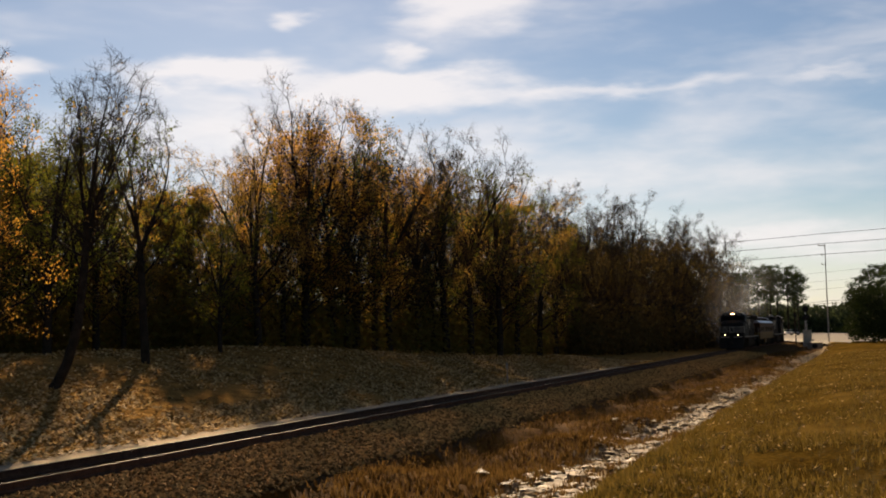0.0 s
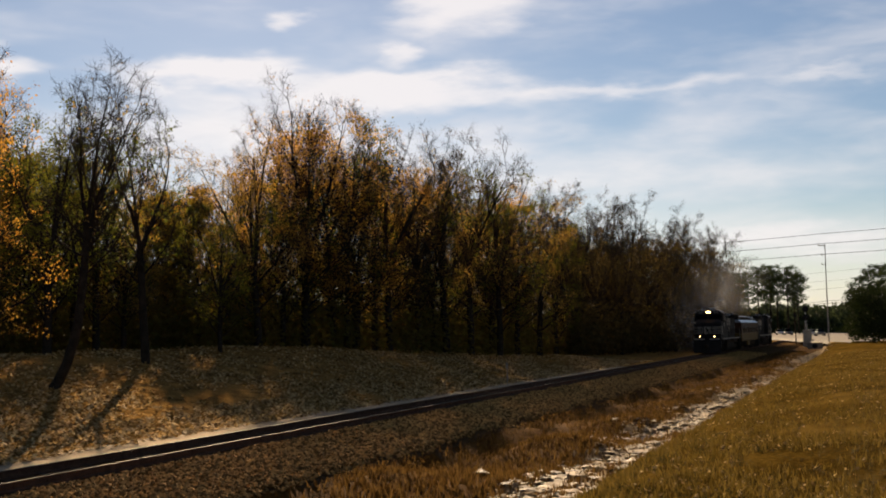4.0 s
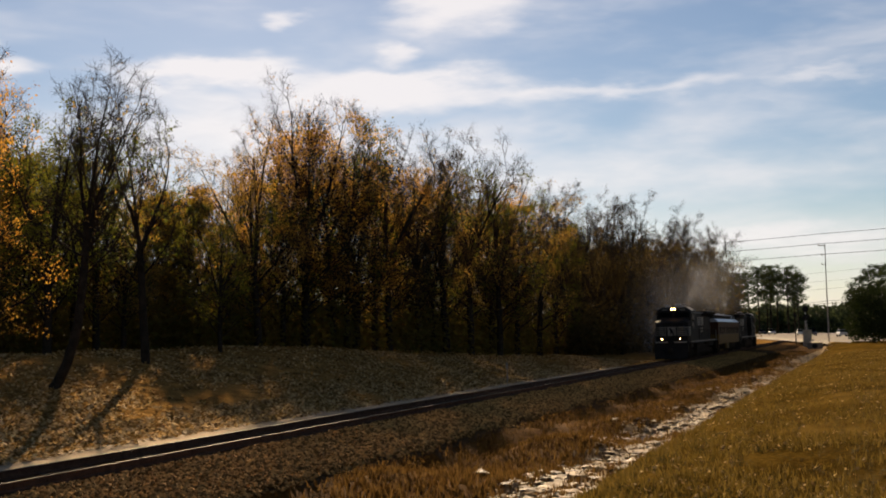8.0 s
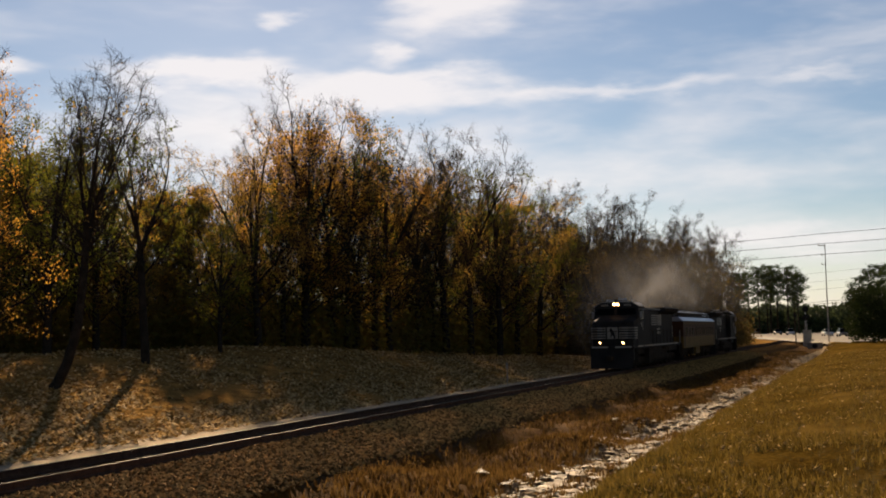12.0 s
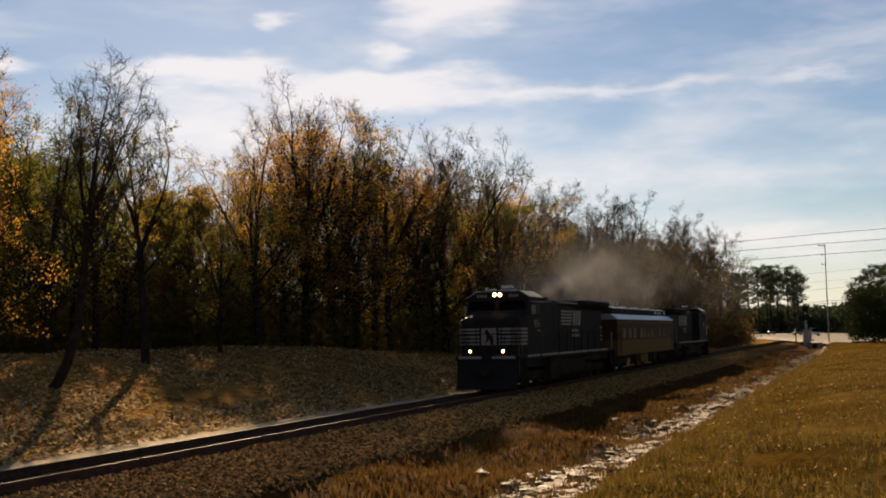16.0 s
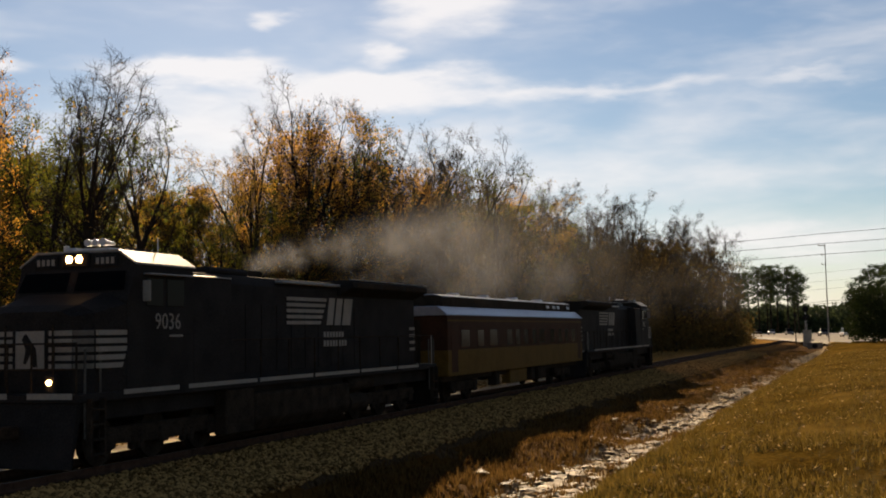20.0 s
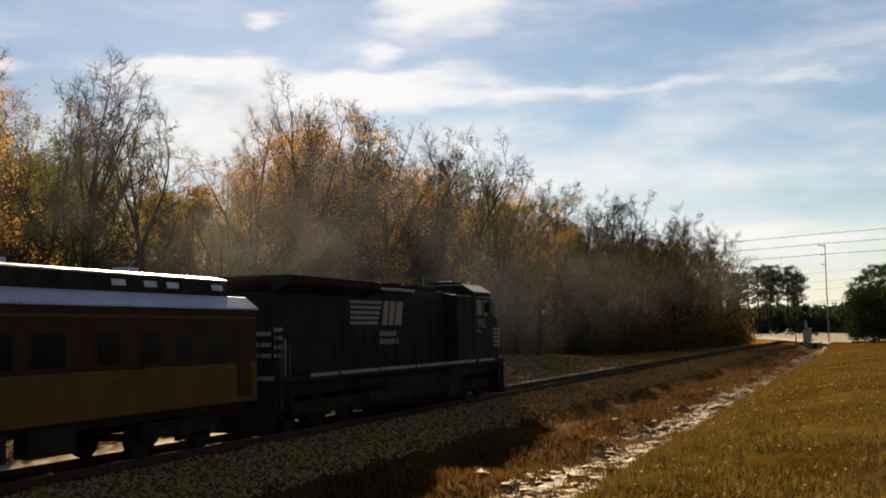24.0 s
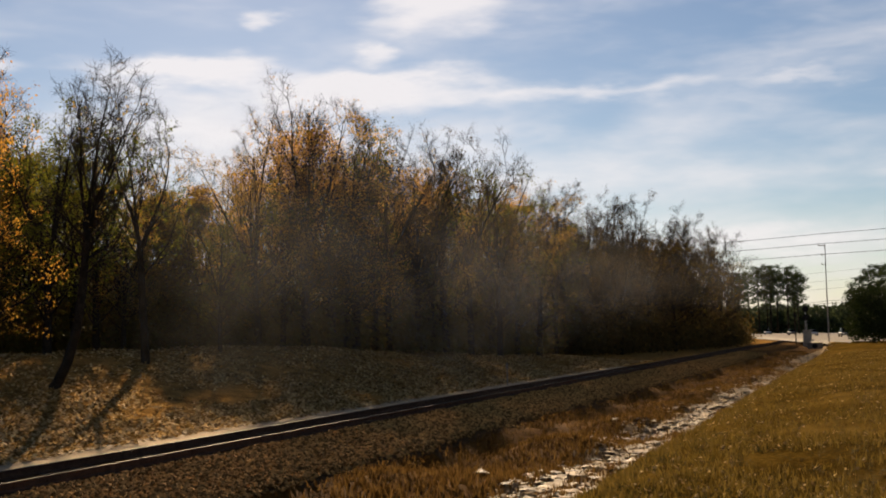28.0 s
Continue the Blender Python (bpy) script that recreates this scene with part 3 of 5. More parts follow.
def plant(kind, x, y, h, turn):
    s = h / HEIGHT[kind]
    m = pose(x, y, ground(x, y), 0, 0, turn)
    if kind in PLANTED:
        copy_thing(KINDS[kind], m @ Matrix.Scale(s / KINDS[kind].scale.x, 4))
    else:
        KINDS[kind].matrix_basis = m @ Matrix.Scale(s, 4)
        PLANTED.append(kind)


# the wood's edge, from the clearing to the far end: kind, x, y, height, turn
EDGE = [
    ("orange", 32.9, 29.5, 12.0, 10), ("olive", 45.6, 36.0, 13.2, 70), ("olive", 51.6, 37.6, 12.4, 200), ("pale", 44.9, 30.1, 11.5, 160), ("yellow", 63.6, 39.6, 10.2, 30),
    ("olive", 46.0, 39.6, 12.8, 120), ("orange", 64.2, 37.0, 11.0, 300), ("brown", 62.4, 33.9, 13.9, 12), ("tall", 68.2, 33.6, 17.3, 300), ("orange", 72.5, 33.7, 16.7, 222),
    ("olive", 75.0, 33.0, 16.6, 46), ("half", 77.8, 31.6, 16.2, 184), ("orange", 77.0, 32.4, 13.2, 90), ("olive", 66.4, 34.3, 11.6, 15), ("yellow", 69.7, 40.6, 8.6, 190),
    ("half", 84.2, 31.8, 16.7, 86), ("brown", 86.8, 30.4, 16.7, 342), ("half", 90.3, 29.5, 17.9, 157), ("olive", 94.8, 28.4, 16.4, 128), ("half", 100.1, 28.4, 15.4, 310),
    ("brown", 106.4, 28.0, 16.0, 108), ("bare", 118.6, 28.7, 17.7, 310), ("half", 122.9, 27.6, 17.2, 18), ("olive", 112.6, 27.9, 14.0, 200), ("bare", 133.3, 27.0, 17.9, 297),
    ("bare", 141.7, 25.9, 19.6, 348), ("half", 148.0, 24.5, 18.7, 81), ("half", 131.6, 25.0, 15.1, 20), ("half", 158.2, 23.9, 18.8, 220), ("bare", 168.4, 23.0, 19.3, 326),
    ("half", 178.7, 21.9, 19.6, 201), ("half", 154.4, 22.2, 15.4, 100), ("bare", 188.8, 21.2, 18.9, 260), ("half", 198.9, 20.9, 17.8, 190), ("bare", 211.0, 20.9, 16.1, 278),
    ("half", 170.6, 22.1, 16.2, 40), ("brown", 97.7, 30.0, 15.0, 230), ("olive", 87.5, 31.8, 13.6, 60), ("half", 125.3, 26.3, 14.0, 140),
]
plant("leaning", 35.0, 27.2, 12.0, -70)
plant("half", 73.4, 33.0, 15.6, 20)
for k, x, y, h, turn in EDGE:
    plant(k, x, y, h * (1.05 if 74 < x < 112 else 1.0), turn)

# the back of the clearing
rng = random.Random(33)
for out, tall in ((63, 0.19), (72, 0.178), (82, 0.172), (94, 0.165)):
    turn = 43.5
    while turn > 29.5:
        x, y = out * math.cos(radians(turn)) + rng.uniform(-2, 2), out * math.sin(radians(turn)) + rng.uniform(-2, 2)
        rise = tall if turn > 34.5 else 0.135
        plant(rng.choice(("olive", "olive", "sparse", "brown")), x, y, (EYE[2] + rise * out - ground(x, y)) * rng.uniform(0.82, 1.0), rng.uniform(0, 360))
        turn -= rng.uniform(2.2, 3.6)

# deeper rows, growing together, lower than the edge
rng = random.Random(21)
for row in range(3):
    x = (50.0, 54.0, 58.0)[row]
    while x < 235:
        y = lerp_table([(50, 46), (60, 42), (80, 37), (110, 33.5), (160, 29), (240, 27)], x) + 7.0 * row + rng.uniform(-2, 2)
        k = rng.choice(("olive", "sparse", "olive", "yellow") if x < 76 else ("olive", "brown", "orange", "olive", "half") if x < 130 else ("half", "bare", "half", "brown"))
        h = min((13.5 if x < 70 else 21) * rng.uniform(0.8, 1.0), (0.86, 0.9, 0.9)[row] * crest(x, y, 2.5))
        plant(k, x, y, max(h, 5.0), rng.uniform(0, 360))
        x += rng.uniform(6.0, 10.0) + row * 1.5


def undergrowth():
    """Saplings and brush that close the wood near the ground."""
    r = random.Random(8)
    verts, faces = [], []
    for _ in range(4800):
        x = r.uniform(26, 245) if r.random() < 0.6 else r.uniform(40, 110)
        y = lerp_table([(30, 43), (50, 38), (60, 34.5), (80, 30), (110, 27.5), (160, 22.6), (200, 20.0), (250, 19)], x) + abs(r.gauss(0, 12))
        z, h = ground(x, y), r.uniform(0.8, 6.5)
        for _ in range(30):
            t = r.random()
            p = Vector((x + r.gauss(0, 0.55), y + r.gauss(0, 0.55), z + h * t))
            a = Vector((r.gauss(0, 1), r.gauss(0, 1), r.gauss(0, 0.7))).normalized()
            b = a.orthogonal().normalized()
            s = r.uniform(0.15, 0.38)
            k = len(verts)
            verts += [p, p + (a * 0.5 + b * 0.4) * s, p + a * s, p + (a * 0.5 - b * 0.4) * s]
            faces.append((k, k + 1, k + 2, k + 3))
    tagged(mesh_of("undergrowth", verts, faces, M["brush"]), "brushy brown undergrowth and saplings under the trees", "undergrowth", kind="stuff")


undergrowth()


# ---- the train ----
def loft(sections, bm=None):
    """Skins a row of closed sections (lists of points of one length) and caps the ends."""
    b = bmesh.new()
    rings = [[b.verts.new(p) for p in s] for s in sections]
    k = len(rings[0])
    for r0, r1 in zip(rings, rings[1:]):
        for i in range(k):
            b.faces.new((r0[i], r0[(i + 1) % k], r1[(i + 1) % k], r1[i]))
    b.faces.new(rings[0][::-1]), b.faces.new(rings[-1])
    return join(bm, b)


def truck(parent, x, axles, r, way, name="bogie"):
    """A bogie: side frames with springs, and wheelsets."""
    span = max(axles) - min(axles)
    b = None
    for side in (-1, 1):
        y = side * 1.02
        b = sideways([(x - span / 2 - 0.45, 0.62), (x - span / 2 - 0.3, 0.82), (x + span / 2 + 0.3, 0.82), (x + span / 2 + 0.45, 0.62), (x + span / 2 + 0.2, 0.5), (x + span / 4, 0.42), (x - span / 4, 0.42), (x - span / 2 - 0.2, 0.5)], y - 0.09, y + 0.09, b, 0.02)
        for a in axles:
            b = box(x + a - 0.17, x + a + 0.17, y - 0.14, y + 0.14, 0.36, 0.72, 0.03, b)
        for i in range(len(axles) - 1):
            c = x + (axles[i] + axles[i + 1]) / 2
            for k in (-0.16, 0.16):
                b = rod((c + k, y + side * 0.05, 0.3), (c + k, y + side * 0.05, 0.6), 0.09, 8, None, b)
    b = box(x - 0.3, x + 0.3, -1.0, 1.0, 0.5, 0.8, 0.03, b)
    frame_ = part(name, b, M["grime"], parent)
    wheels = []
    for a in axles:
        w = None
        for side in (-1, 1):
            y = side * 0.75
            w = rod((0, y - 0.07, 0), (0, y + 0.07, 0), r, 24, None, w)
            w = rod((0, y - side * 0.05, 0), (0, y - side * 0.09, 0), r + 0.028, 24, None, w)
            for k in range(4):
                t = k * math.pi / 2
                w = box(r * 0.55 * math.cos(t) - 0.05, r * 0.55 * math.cos(t) + 0.05, y - 0.075, y + 0.075, r * 0.55 * math.sin(t) - 0.05, r * 0.55 * math.sin(t) + 0.05, 0, w)
        w = rod((0, -0.75, 0), (0, 0.75, 0), 0.09, 10, None, w)
        ob = part("wheelset", w, M["grime"], frame_)
        ob.location = (x + a, 0, r)
        wheels.append((ob, (x + a, 0, r), r, way))
    return wheels


def letters(text, size, material, parent, m, name="lettering", label=""):
    cu = bpy.data.curves.new("text", "FONT")
    cu.body, cu.size, cu.align_x, cu.align_y, cu.extrude, cu.resolution_u = text, size, "CENTER", "CENTER", 0.003, 2
    tmp = bpy.data.objects.new("text", cu)
    scene.collection.objects.link(tmp)
    bpy.context.view_layer.update()
    me = bpy.data.meshes.new_from_object(tmp)
    bpy.data.objects.remove(tmp)
    me.materials.clear()
    me.materials.append(material)
    ob = new(name, me)
    ob.parent, ob.matrix_basis = parent, m
    return tagged(ob, label)


def side_face(side, x, z, lat):
    """The pose of something flat on a flank: side -1 faces -y, 1 faces +y."""
    return pose(x, side * lat, z, 90, 0, 0 if side < 0 else 180)


WHEELS = []
LOCO = 22.3


def locomotive(label, lit, way):
    """Wide-cab six-axle diesel. Its nose lies at x = 0 and x runs to the rear."""
    t = thing("locomotive", pose(0, 0, 0), label, "locomotive", "locomotives of the train")
    # underframe with walkways
    b = box(1.0, 21.45, -1.5, 1.5, 1.42, 1.6, 0.02)
    b = box(1.1, 21.3, -1.15, 1.15, 1.0, 1.42, 0.03, b)
    under = part("underframe", b, M["black_paint"], t)
    for side in (-1, 1):
        for x0, x1 in ((2.5, 4.6), (5.0, 8.2), (8.35, 11.4), (11.55, 14.6), (14.75, 17.6), (17.75, 19.6)):
            part("sill_stripe", box(x0, x1, side * 1.503 - 0.006, side * 1.503 + 0.006, 1.53, 1.63, 0), M["white_paint"], under)
    for y0, y1 in ((-1.35, -0.25), (0.25, 1.35)):
        part("end_stripe", box(0.985, 0.997, y0, y1, 1.5, 1.62, 0), M["white_paint"], under)
        part("end_stripe", box(21.453, 21.465, y0, y1, 1.5, 1.62, 0), M["white_paint"], under)
    # pilot plates, steps, couplers
    for e, d in ((0.0, 1), (22.2, -1)):
        f = 0.3 if d > 0 else 0.0
        b = sideways([(e + d * (0.55 + f), 0.12), (e + d * (0.62 + f), 0.12), (e + d * (0.95 + f), 1.42), (e + d * (0.75 + f), 1.42)], -1.42, 1.42, None, 0.01)
        part("pilot", b, M["black_paint"], t)
        b = box(min(e, e + d * 0.95), max(e, e + d * 0.95), -0.13, 0.13, 0.72, 0.98, 0.03)
        b = box(min(e, e + d * 0.2), max(e, e + d * 0.2), -0.2, 0.16, 0.66, 1.02, 0.05, b)
        part("coupler", b, M["grime"], t)
        e += f
        for side in (-1, 1):
            b = None
            for k in range(4):
                b = box(e + d * 1.2 - 0.2, e + d * 1.2 + 0.2, side * 1.5 - 0.14, side * 1.5 + 0.02, 0.36 + k * 0.3, 0.4 + k * 0.3, 0, b)
            b = box(e + d * 0.98 - 0.03, e + d * 0.98 + 0.03, side * 1.5 - 0.12, side * 1.5 + 0.0, 0.3, 1.5, 0, b)
            b = box(e + d * 1.42 - 0.03, e + d * 1.42 + 0.03, side * 1.5 - 0.12, side * 1.5 + 0.0, 0.3, 1.5, 0, b)
            part("steps", b, M["grime"], t)
            part("step_rail", rod((e + d * 0.95, side * 1.46, 0.7), (e + d * 0.95, side * 1.46, 2.5), 0.025, 6, None, rod((e + d * 1.45, side * 1.46, 0.7), (e + d * 1.45, side * 1.46, 2.5), 0.025)), M["handrail"], t)
    # short hood, full width with chamfered corners
    def ring(x, half, low, shoulder, high, inset):
        return [(x, -half, low), (x, half, low), (x, half, shoulder), (x, half - inset, high), (x, -half + inset, high), (x, -half, shoulder)]
    b = loft([ring(1.4, 1.05, 1.6, 3.16, 3.28, 0.35), ring(1.66, 1.4, 1.6, 3.24, 3.42, 0.4), ring(2.5, 1.48, 1.6, 3.42, 3.68, 0.5), ring(3.1, 1.5, 1.6, 3.44, 3.72, 0.5)])
    nose = part("nose", b, M["black_paint"], t)
    part("nose_door", box(1.386, 1.4, -0.12, 0.5, 1.65, 2.06, 0.005), M["black_paint"], nose)
    for k in range(5):
        z = 2.1 + 0.17 * k
        for y0, y1 in ((-1.04, -0.46), (0.46, 1.04)):
            part("nose_stripe", box(1.384, 1.397, y0, y1, z, z + 0.105, 0), M["white_paint"], nose)
        for side in (-1, 1):
            b = bmesh.new()
            q = [b.verts.new(p) for p in ((1.4 - 0.012, side * 1.06, z), (1.63 - 0.012, side * 1.412, z), (1.63 - 0.012, side * 1.412, z + 0.105), (1.4 - 0.012, side * 1.06, z + 0.105))]
            b.faces.new(q)
            bmesh.ops.solidify(b, geom=b.faces[:], thickness=0.006)
            part("corner_stripe", b, M["white_paint"], nose)
            x1 = 2.45 + 0.07 * k
            b = sideways([(1.65, z), (x1, z), (x1 + 0.05, z + 0.105), (1.65, z + 0.105)], side * 1.42, side * 1.496)
            part("side_stripe", b, M["white_paint"], nose)
    # emblem plate on the nose: a plain pale shape with a dark figure
    part("emblem", sideways([(1.37, 2.1), (1.383, 2.1), (1.383, 2.885), (1.37, 2.885)], -0.36, 0.36), M["white_paint"], nose, "pale emblem panel")
    b = extrude([(-0.2, 2.14), (-0.08, 2.14), (-0.02, 2.4), (0.1, 2.2), (0.16, 2.22), (0.1, 2.5), (0.2, 2.72), (0.1, 2.84), (-0.04, 2.66), (-0.16, 2.52)], 1.362, 1.369)
    part("emblem_figure", b, M["black_paint"], nose)
    for y in (-0.6, 0.6):
        part("nose_grab", rod((1.34, y, 1.75), (1.34, y, 3.0), 0.022), M["grime"], nose)
    # cab
    def cring(x, low, eave, high):
        return [(x, -1.5, low), (x, 1.5, low), (x, 1.5, eave), (x, 1.05, high), (x, -1.05, high), (x, -1.5, eave)]
    cab = part("cab", loft([cring(2.62, 1.6, 3.5, 3.62), cring(2.86, 1.6, 4.12, 4.22), cring(2.9, 1.6, 4.32, 4.58), cring(5.2, 1.6, 4.32, 4.58)]), M["black_paint"], t)
    roof = loft([[(x, -1.54, 4.3), (x, -1.07, 4.59), (x, 1.07, 4.59), (x, 1.54, 4.3), (x, 1.54, 4.34), (x, 1.07, 4.64), (x, -1.07, 4.64), (x, -1.54, 4.34)] for x in (2.88, 5.25)])
    # the roof's pale colour stands for sun falling on it
    part("cab_roof", roof, M["sunlit_grey"], cab, "cab roof in pale grey that stands for sunlight")
    for y0, y1 in ((-1.4, -0.1), (0.1, 1.4)):
        b = bmesh.new()
        f = lambda z: 2.62 + 0.4 * (z - 3.62)
        q = [b.verts.new((f(z) - 0.02, y, z)) for y, z in ((y0, 3.74), (y1, 3.74), (y1 * 0.94 if abs(y1) > 1 else y1, 4.16), (y0 * 0.94 if abs(y0) > 1 else y0, 4.16))]
        b.faces.new(q)
        bmesh.ops.solidify(b, geom=b.faces[:], thickness=0.01)
        part("windshield", b, M["glass"], cab)
    for side in (-1, 1):
        for x0, x1 in ((3.3, 3.95), (4.1, 4.8)):
            part("cab_window", box(x0, x1, side * 1.505 - 0.012, side * 1.505 + 0.012, 3.4, 4.02, 0.01), M["glass"], cab)
        part("window_awning", box(3.2, 4.9, side * 1.6 - 0.1, side * 1.6 + 0.1, 4.08, 4.12, 0.01), M["sunlit_grey"], cab)
        part("mirror", box(3.08, 3.12, side * 1.66 - 0.1, side * 1.66 + 0.1, 3.5, 3.95, 0.01), M["white_paint"], cab)
    # lamps
    b = box(2.8, 3.2, -0.36, 0.36, 4.26, 4.6, 0.04)
    housing = part("headlight_housing", b, M["black_paint"], cab)
    for y in (-0.13, 0.13):
        part("headlight", rod((2.8, y, 4.45), (2.77, y, 4.45), 0.082, 16), M[lit], housing, "headlight")
    for side in (-1, 1):
        board = part("number_board", box(2.82, 2.9, side * 0.78 - 0.3, side * 0.78 + 0.3, 4.28, 4.52, 0.01), M["black"], cab)
        for k in range(4):
            y = side * 0.78 - 0.2 + 0.13 * k
            part("number_bar", box(2.812, 2.818, y - 0.04, y + 0.04, 4.33, 4.47, 0), M["white_paint"], board)
        part("ditch_light", rod((1.02, side * 0.78, 1.84), (0.98, side * 0.78, 1.84), 0.055, 16), M[lit], t, "ditch light")
        part("ditch_light_box", box(1.02, 1.2, side * 0.78 - 0.14, side * 0.78 + 0.14, 1.6, 1.99, 0.03), M["black_paint"], t)
    # roof clutter on the cab: horns, aerials
    b = box(3.0, 3.5, -0.75, -0.05, 4.64, 4.7, 0.01)
    for y, r in ((-0.62, 0.09), (-0.42, 0.075), (-0.22, 0.085)):
        b = rod((3.4, y, 4.8), (2.95, y, 4.82), 0.03, 8, r, b)
    part("horn", b, M["steel"], cab)
    part("air_conditioner", box(3.9, 4.9, -0.55, 0.6, 4.64, 4.76, 0.03), M["black_paint"], cab)
    part("aerial", box(3.2, 3.6, 0.25, 0.55, 4.64, 4.74, 0.02), M["steel"], cab)
    part("beacon", rod((3.5, 0.75, 4.64), (3.5, 0.75, 4.82), 0.07, 10), M["steel"], cab)
    part("whip_aerial", rod((4.95, -0.7, 4.6), (4.95, -0.7, 5.05), 0.012, 5), M["steel"], cab)
    # long hood: engine room with doors, then the wide radiator end
    b = extrude([(-0.92, 1.6), (0.92, 1.6), (0.92, 4.05), (0.78, 4.3), (-0.78, 4.3), (-0.92, 4.05)], 5.2, 20.75, None, 0.02)
    hood = part("long_hood", b, M["black_paint"], t)
    part("equipment_cabinet", extrude([(-1.5, 1.6), (-0.93, 1.6), (-0.93, 4.22), (-1.46, 4.12)], 5.22, 7.0, None, 0.02), M["black_paint"], t)
    part("equipment_cabinet", extrude([(1.5, 1.6), (0.93, 1.6), (0.93, 4.22), (1.46, 4.12)], 5.22, 7.0, None, 0.02), M["black_paint"], t)
    part("radiator", extrude([(-0.95, 3.9), (0.95, 3.9), (1.45, 4.14), (1.45, 4.33), (1.34, 4.38), (-1.34, 4.38), (-1.45, 4.33), (-1.45, 4.14)], 14.3, 20.75, None, 0.02), M["black_paint"], t)
    for side in (-1, 1):
        # strips added along radiator, cabinet and vents, pale to stand for sunlight
        part("radiator_sun_edge", box(14.3, 20.75, side * 1.36 - 0.05, side * 1.36 + 0.05, 4.38, 4.405, 0), M["sunlit_grey"], t, "pale strip painted as sunlight on the radiator edge")
        part("cabinet_sun_edge", box(5.3, 7.0, side * 1.44 - 0.04, side * 1.44 + 0.04, 4.125, 4.15, 0), M["sunlit_grey"], t)
        part("vent_sun_edge", box(10.4, 14.2, side * 0.96 - 0.12, side * 0.96 + 0.12, 4.16, 4.24, 0.02), M["sunlit_grey"], t)
        for k in range(11):
            x = 6.9 + 0.86 * k
            part("hood_door", box(x, x + 0.78, side * 0.925 - 0.014, side * 0.925 + 0.014, 1.75, 3.55, 0.008), M["black_paint"], hood)
        for k in range(3):
            part("intake_grille", box(14.6 + k * 2.05, 16.4 + k * 2.05, side * 1.455 - 0.01, side * 1.455 + 0.01, 4.16, 4.31, 0), M["grime"], t)
    part("exhaust_stack", box(9.9, 10.7, -0.3, 0.3, 4.3, 4.52, 0.03), M["grime"], hood)
    part("dynamic_brake", box(7.2, 9.2, -0.7, 0.7, 4.3, 4.48, 0.05), M["black_paint"], hood)
    part("end_board", box(20.76, 20.78, -0.8, 0.8, 2.0, 3.9, 0.01), M["black_paint"], hood)
    for k in range(3):
        part("end_chevron", box(20.785, 20.8, -0.9, 0.9, 2.1 + 0.3 * k, 2.22 + 0.3 * k, 0), M["white_paint"], hood)
    # fuel tank, tanks and boxes
    b = extrude([(-1.45, 0.55), (-1.15, 0.22), (1.15, 0.22), (1.45, 0.55), (1.45, 1.25), (-1.45, 1.25)], 8.2, 14.0, None, 0.05)
    part("fuel_tank", b, M["grime"], t)
    for side in (-1, 1):
        part("air_tank", rod((14.1, side * 1.2, 0.62), (15.3, side * 1.2, 0.62), 0.28, 12, None, rod((14.1, side * 1.2, 1.18), (16.0, side * 1.2, 1.18), 0.2, 12)), M["grime"], t)
        part("battery_box", box(6.7, 8.1, side * 1.3 - 0.18, side * 1.3 + 0.18, 0.3, 1.4, 0.03), M["grime"], t)
    # handrails with stanchions
    for side in (-1, 1):
        b = rod((6.7, side * 1.46, 2.62), (21.2, side * 1.46, 2.62), 0.02)
        part("handrail", b, M["grime"], t)
        for k in range(10):
            x = 6.9 + 1.57 * k
            part("stanchion", rod((x, side * 1.46, 1.6), (x, side * 1.46, 2.62), 0.022), M["white_paint"] if k == 9 else M["grime"], t)
    for e in (1.06, 21.35):
        for z in (2.1, 2.62):
            part("end_rail", rod((e, -1.4, z), (e, 1.4, z), 0.022), M["grime"], t)
        for y in (-1.4, -0.85, -0.3, 0.3, 0.85, 1.4):
            part("end_post", rod((e, y, 1.6), (e, y, 2.62), 0.022), M["grime"], t)
    WHEELS.extend(truck(t, 4.55, (-2.0, 0.0, 2.0), 0.53, way))
    WHEELS.extend(truck(t, 17.75, (-2.0, 0.0, 2.0), 0.53, way))
    return t


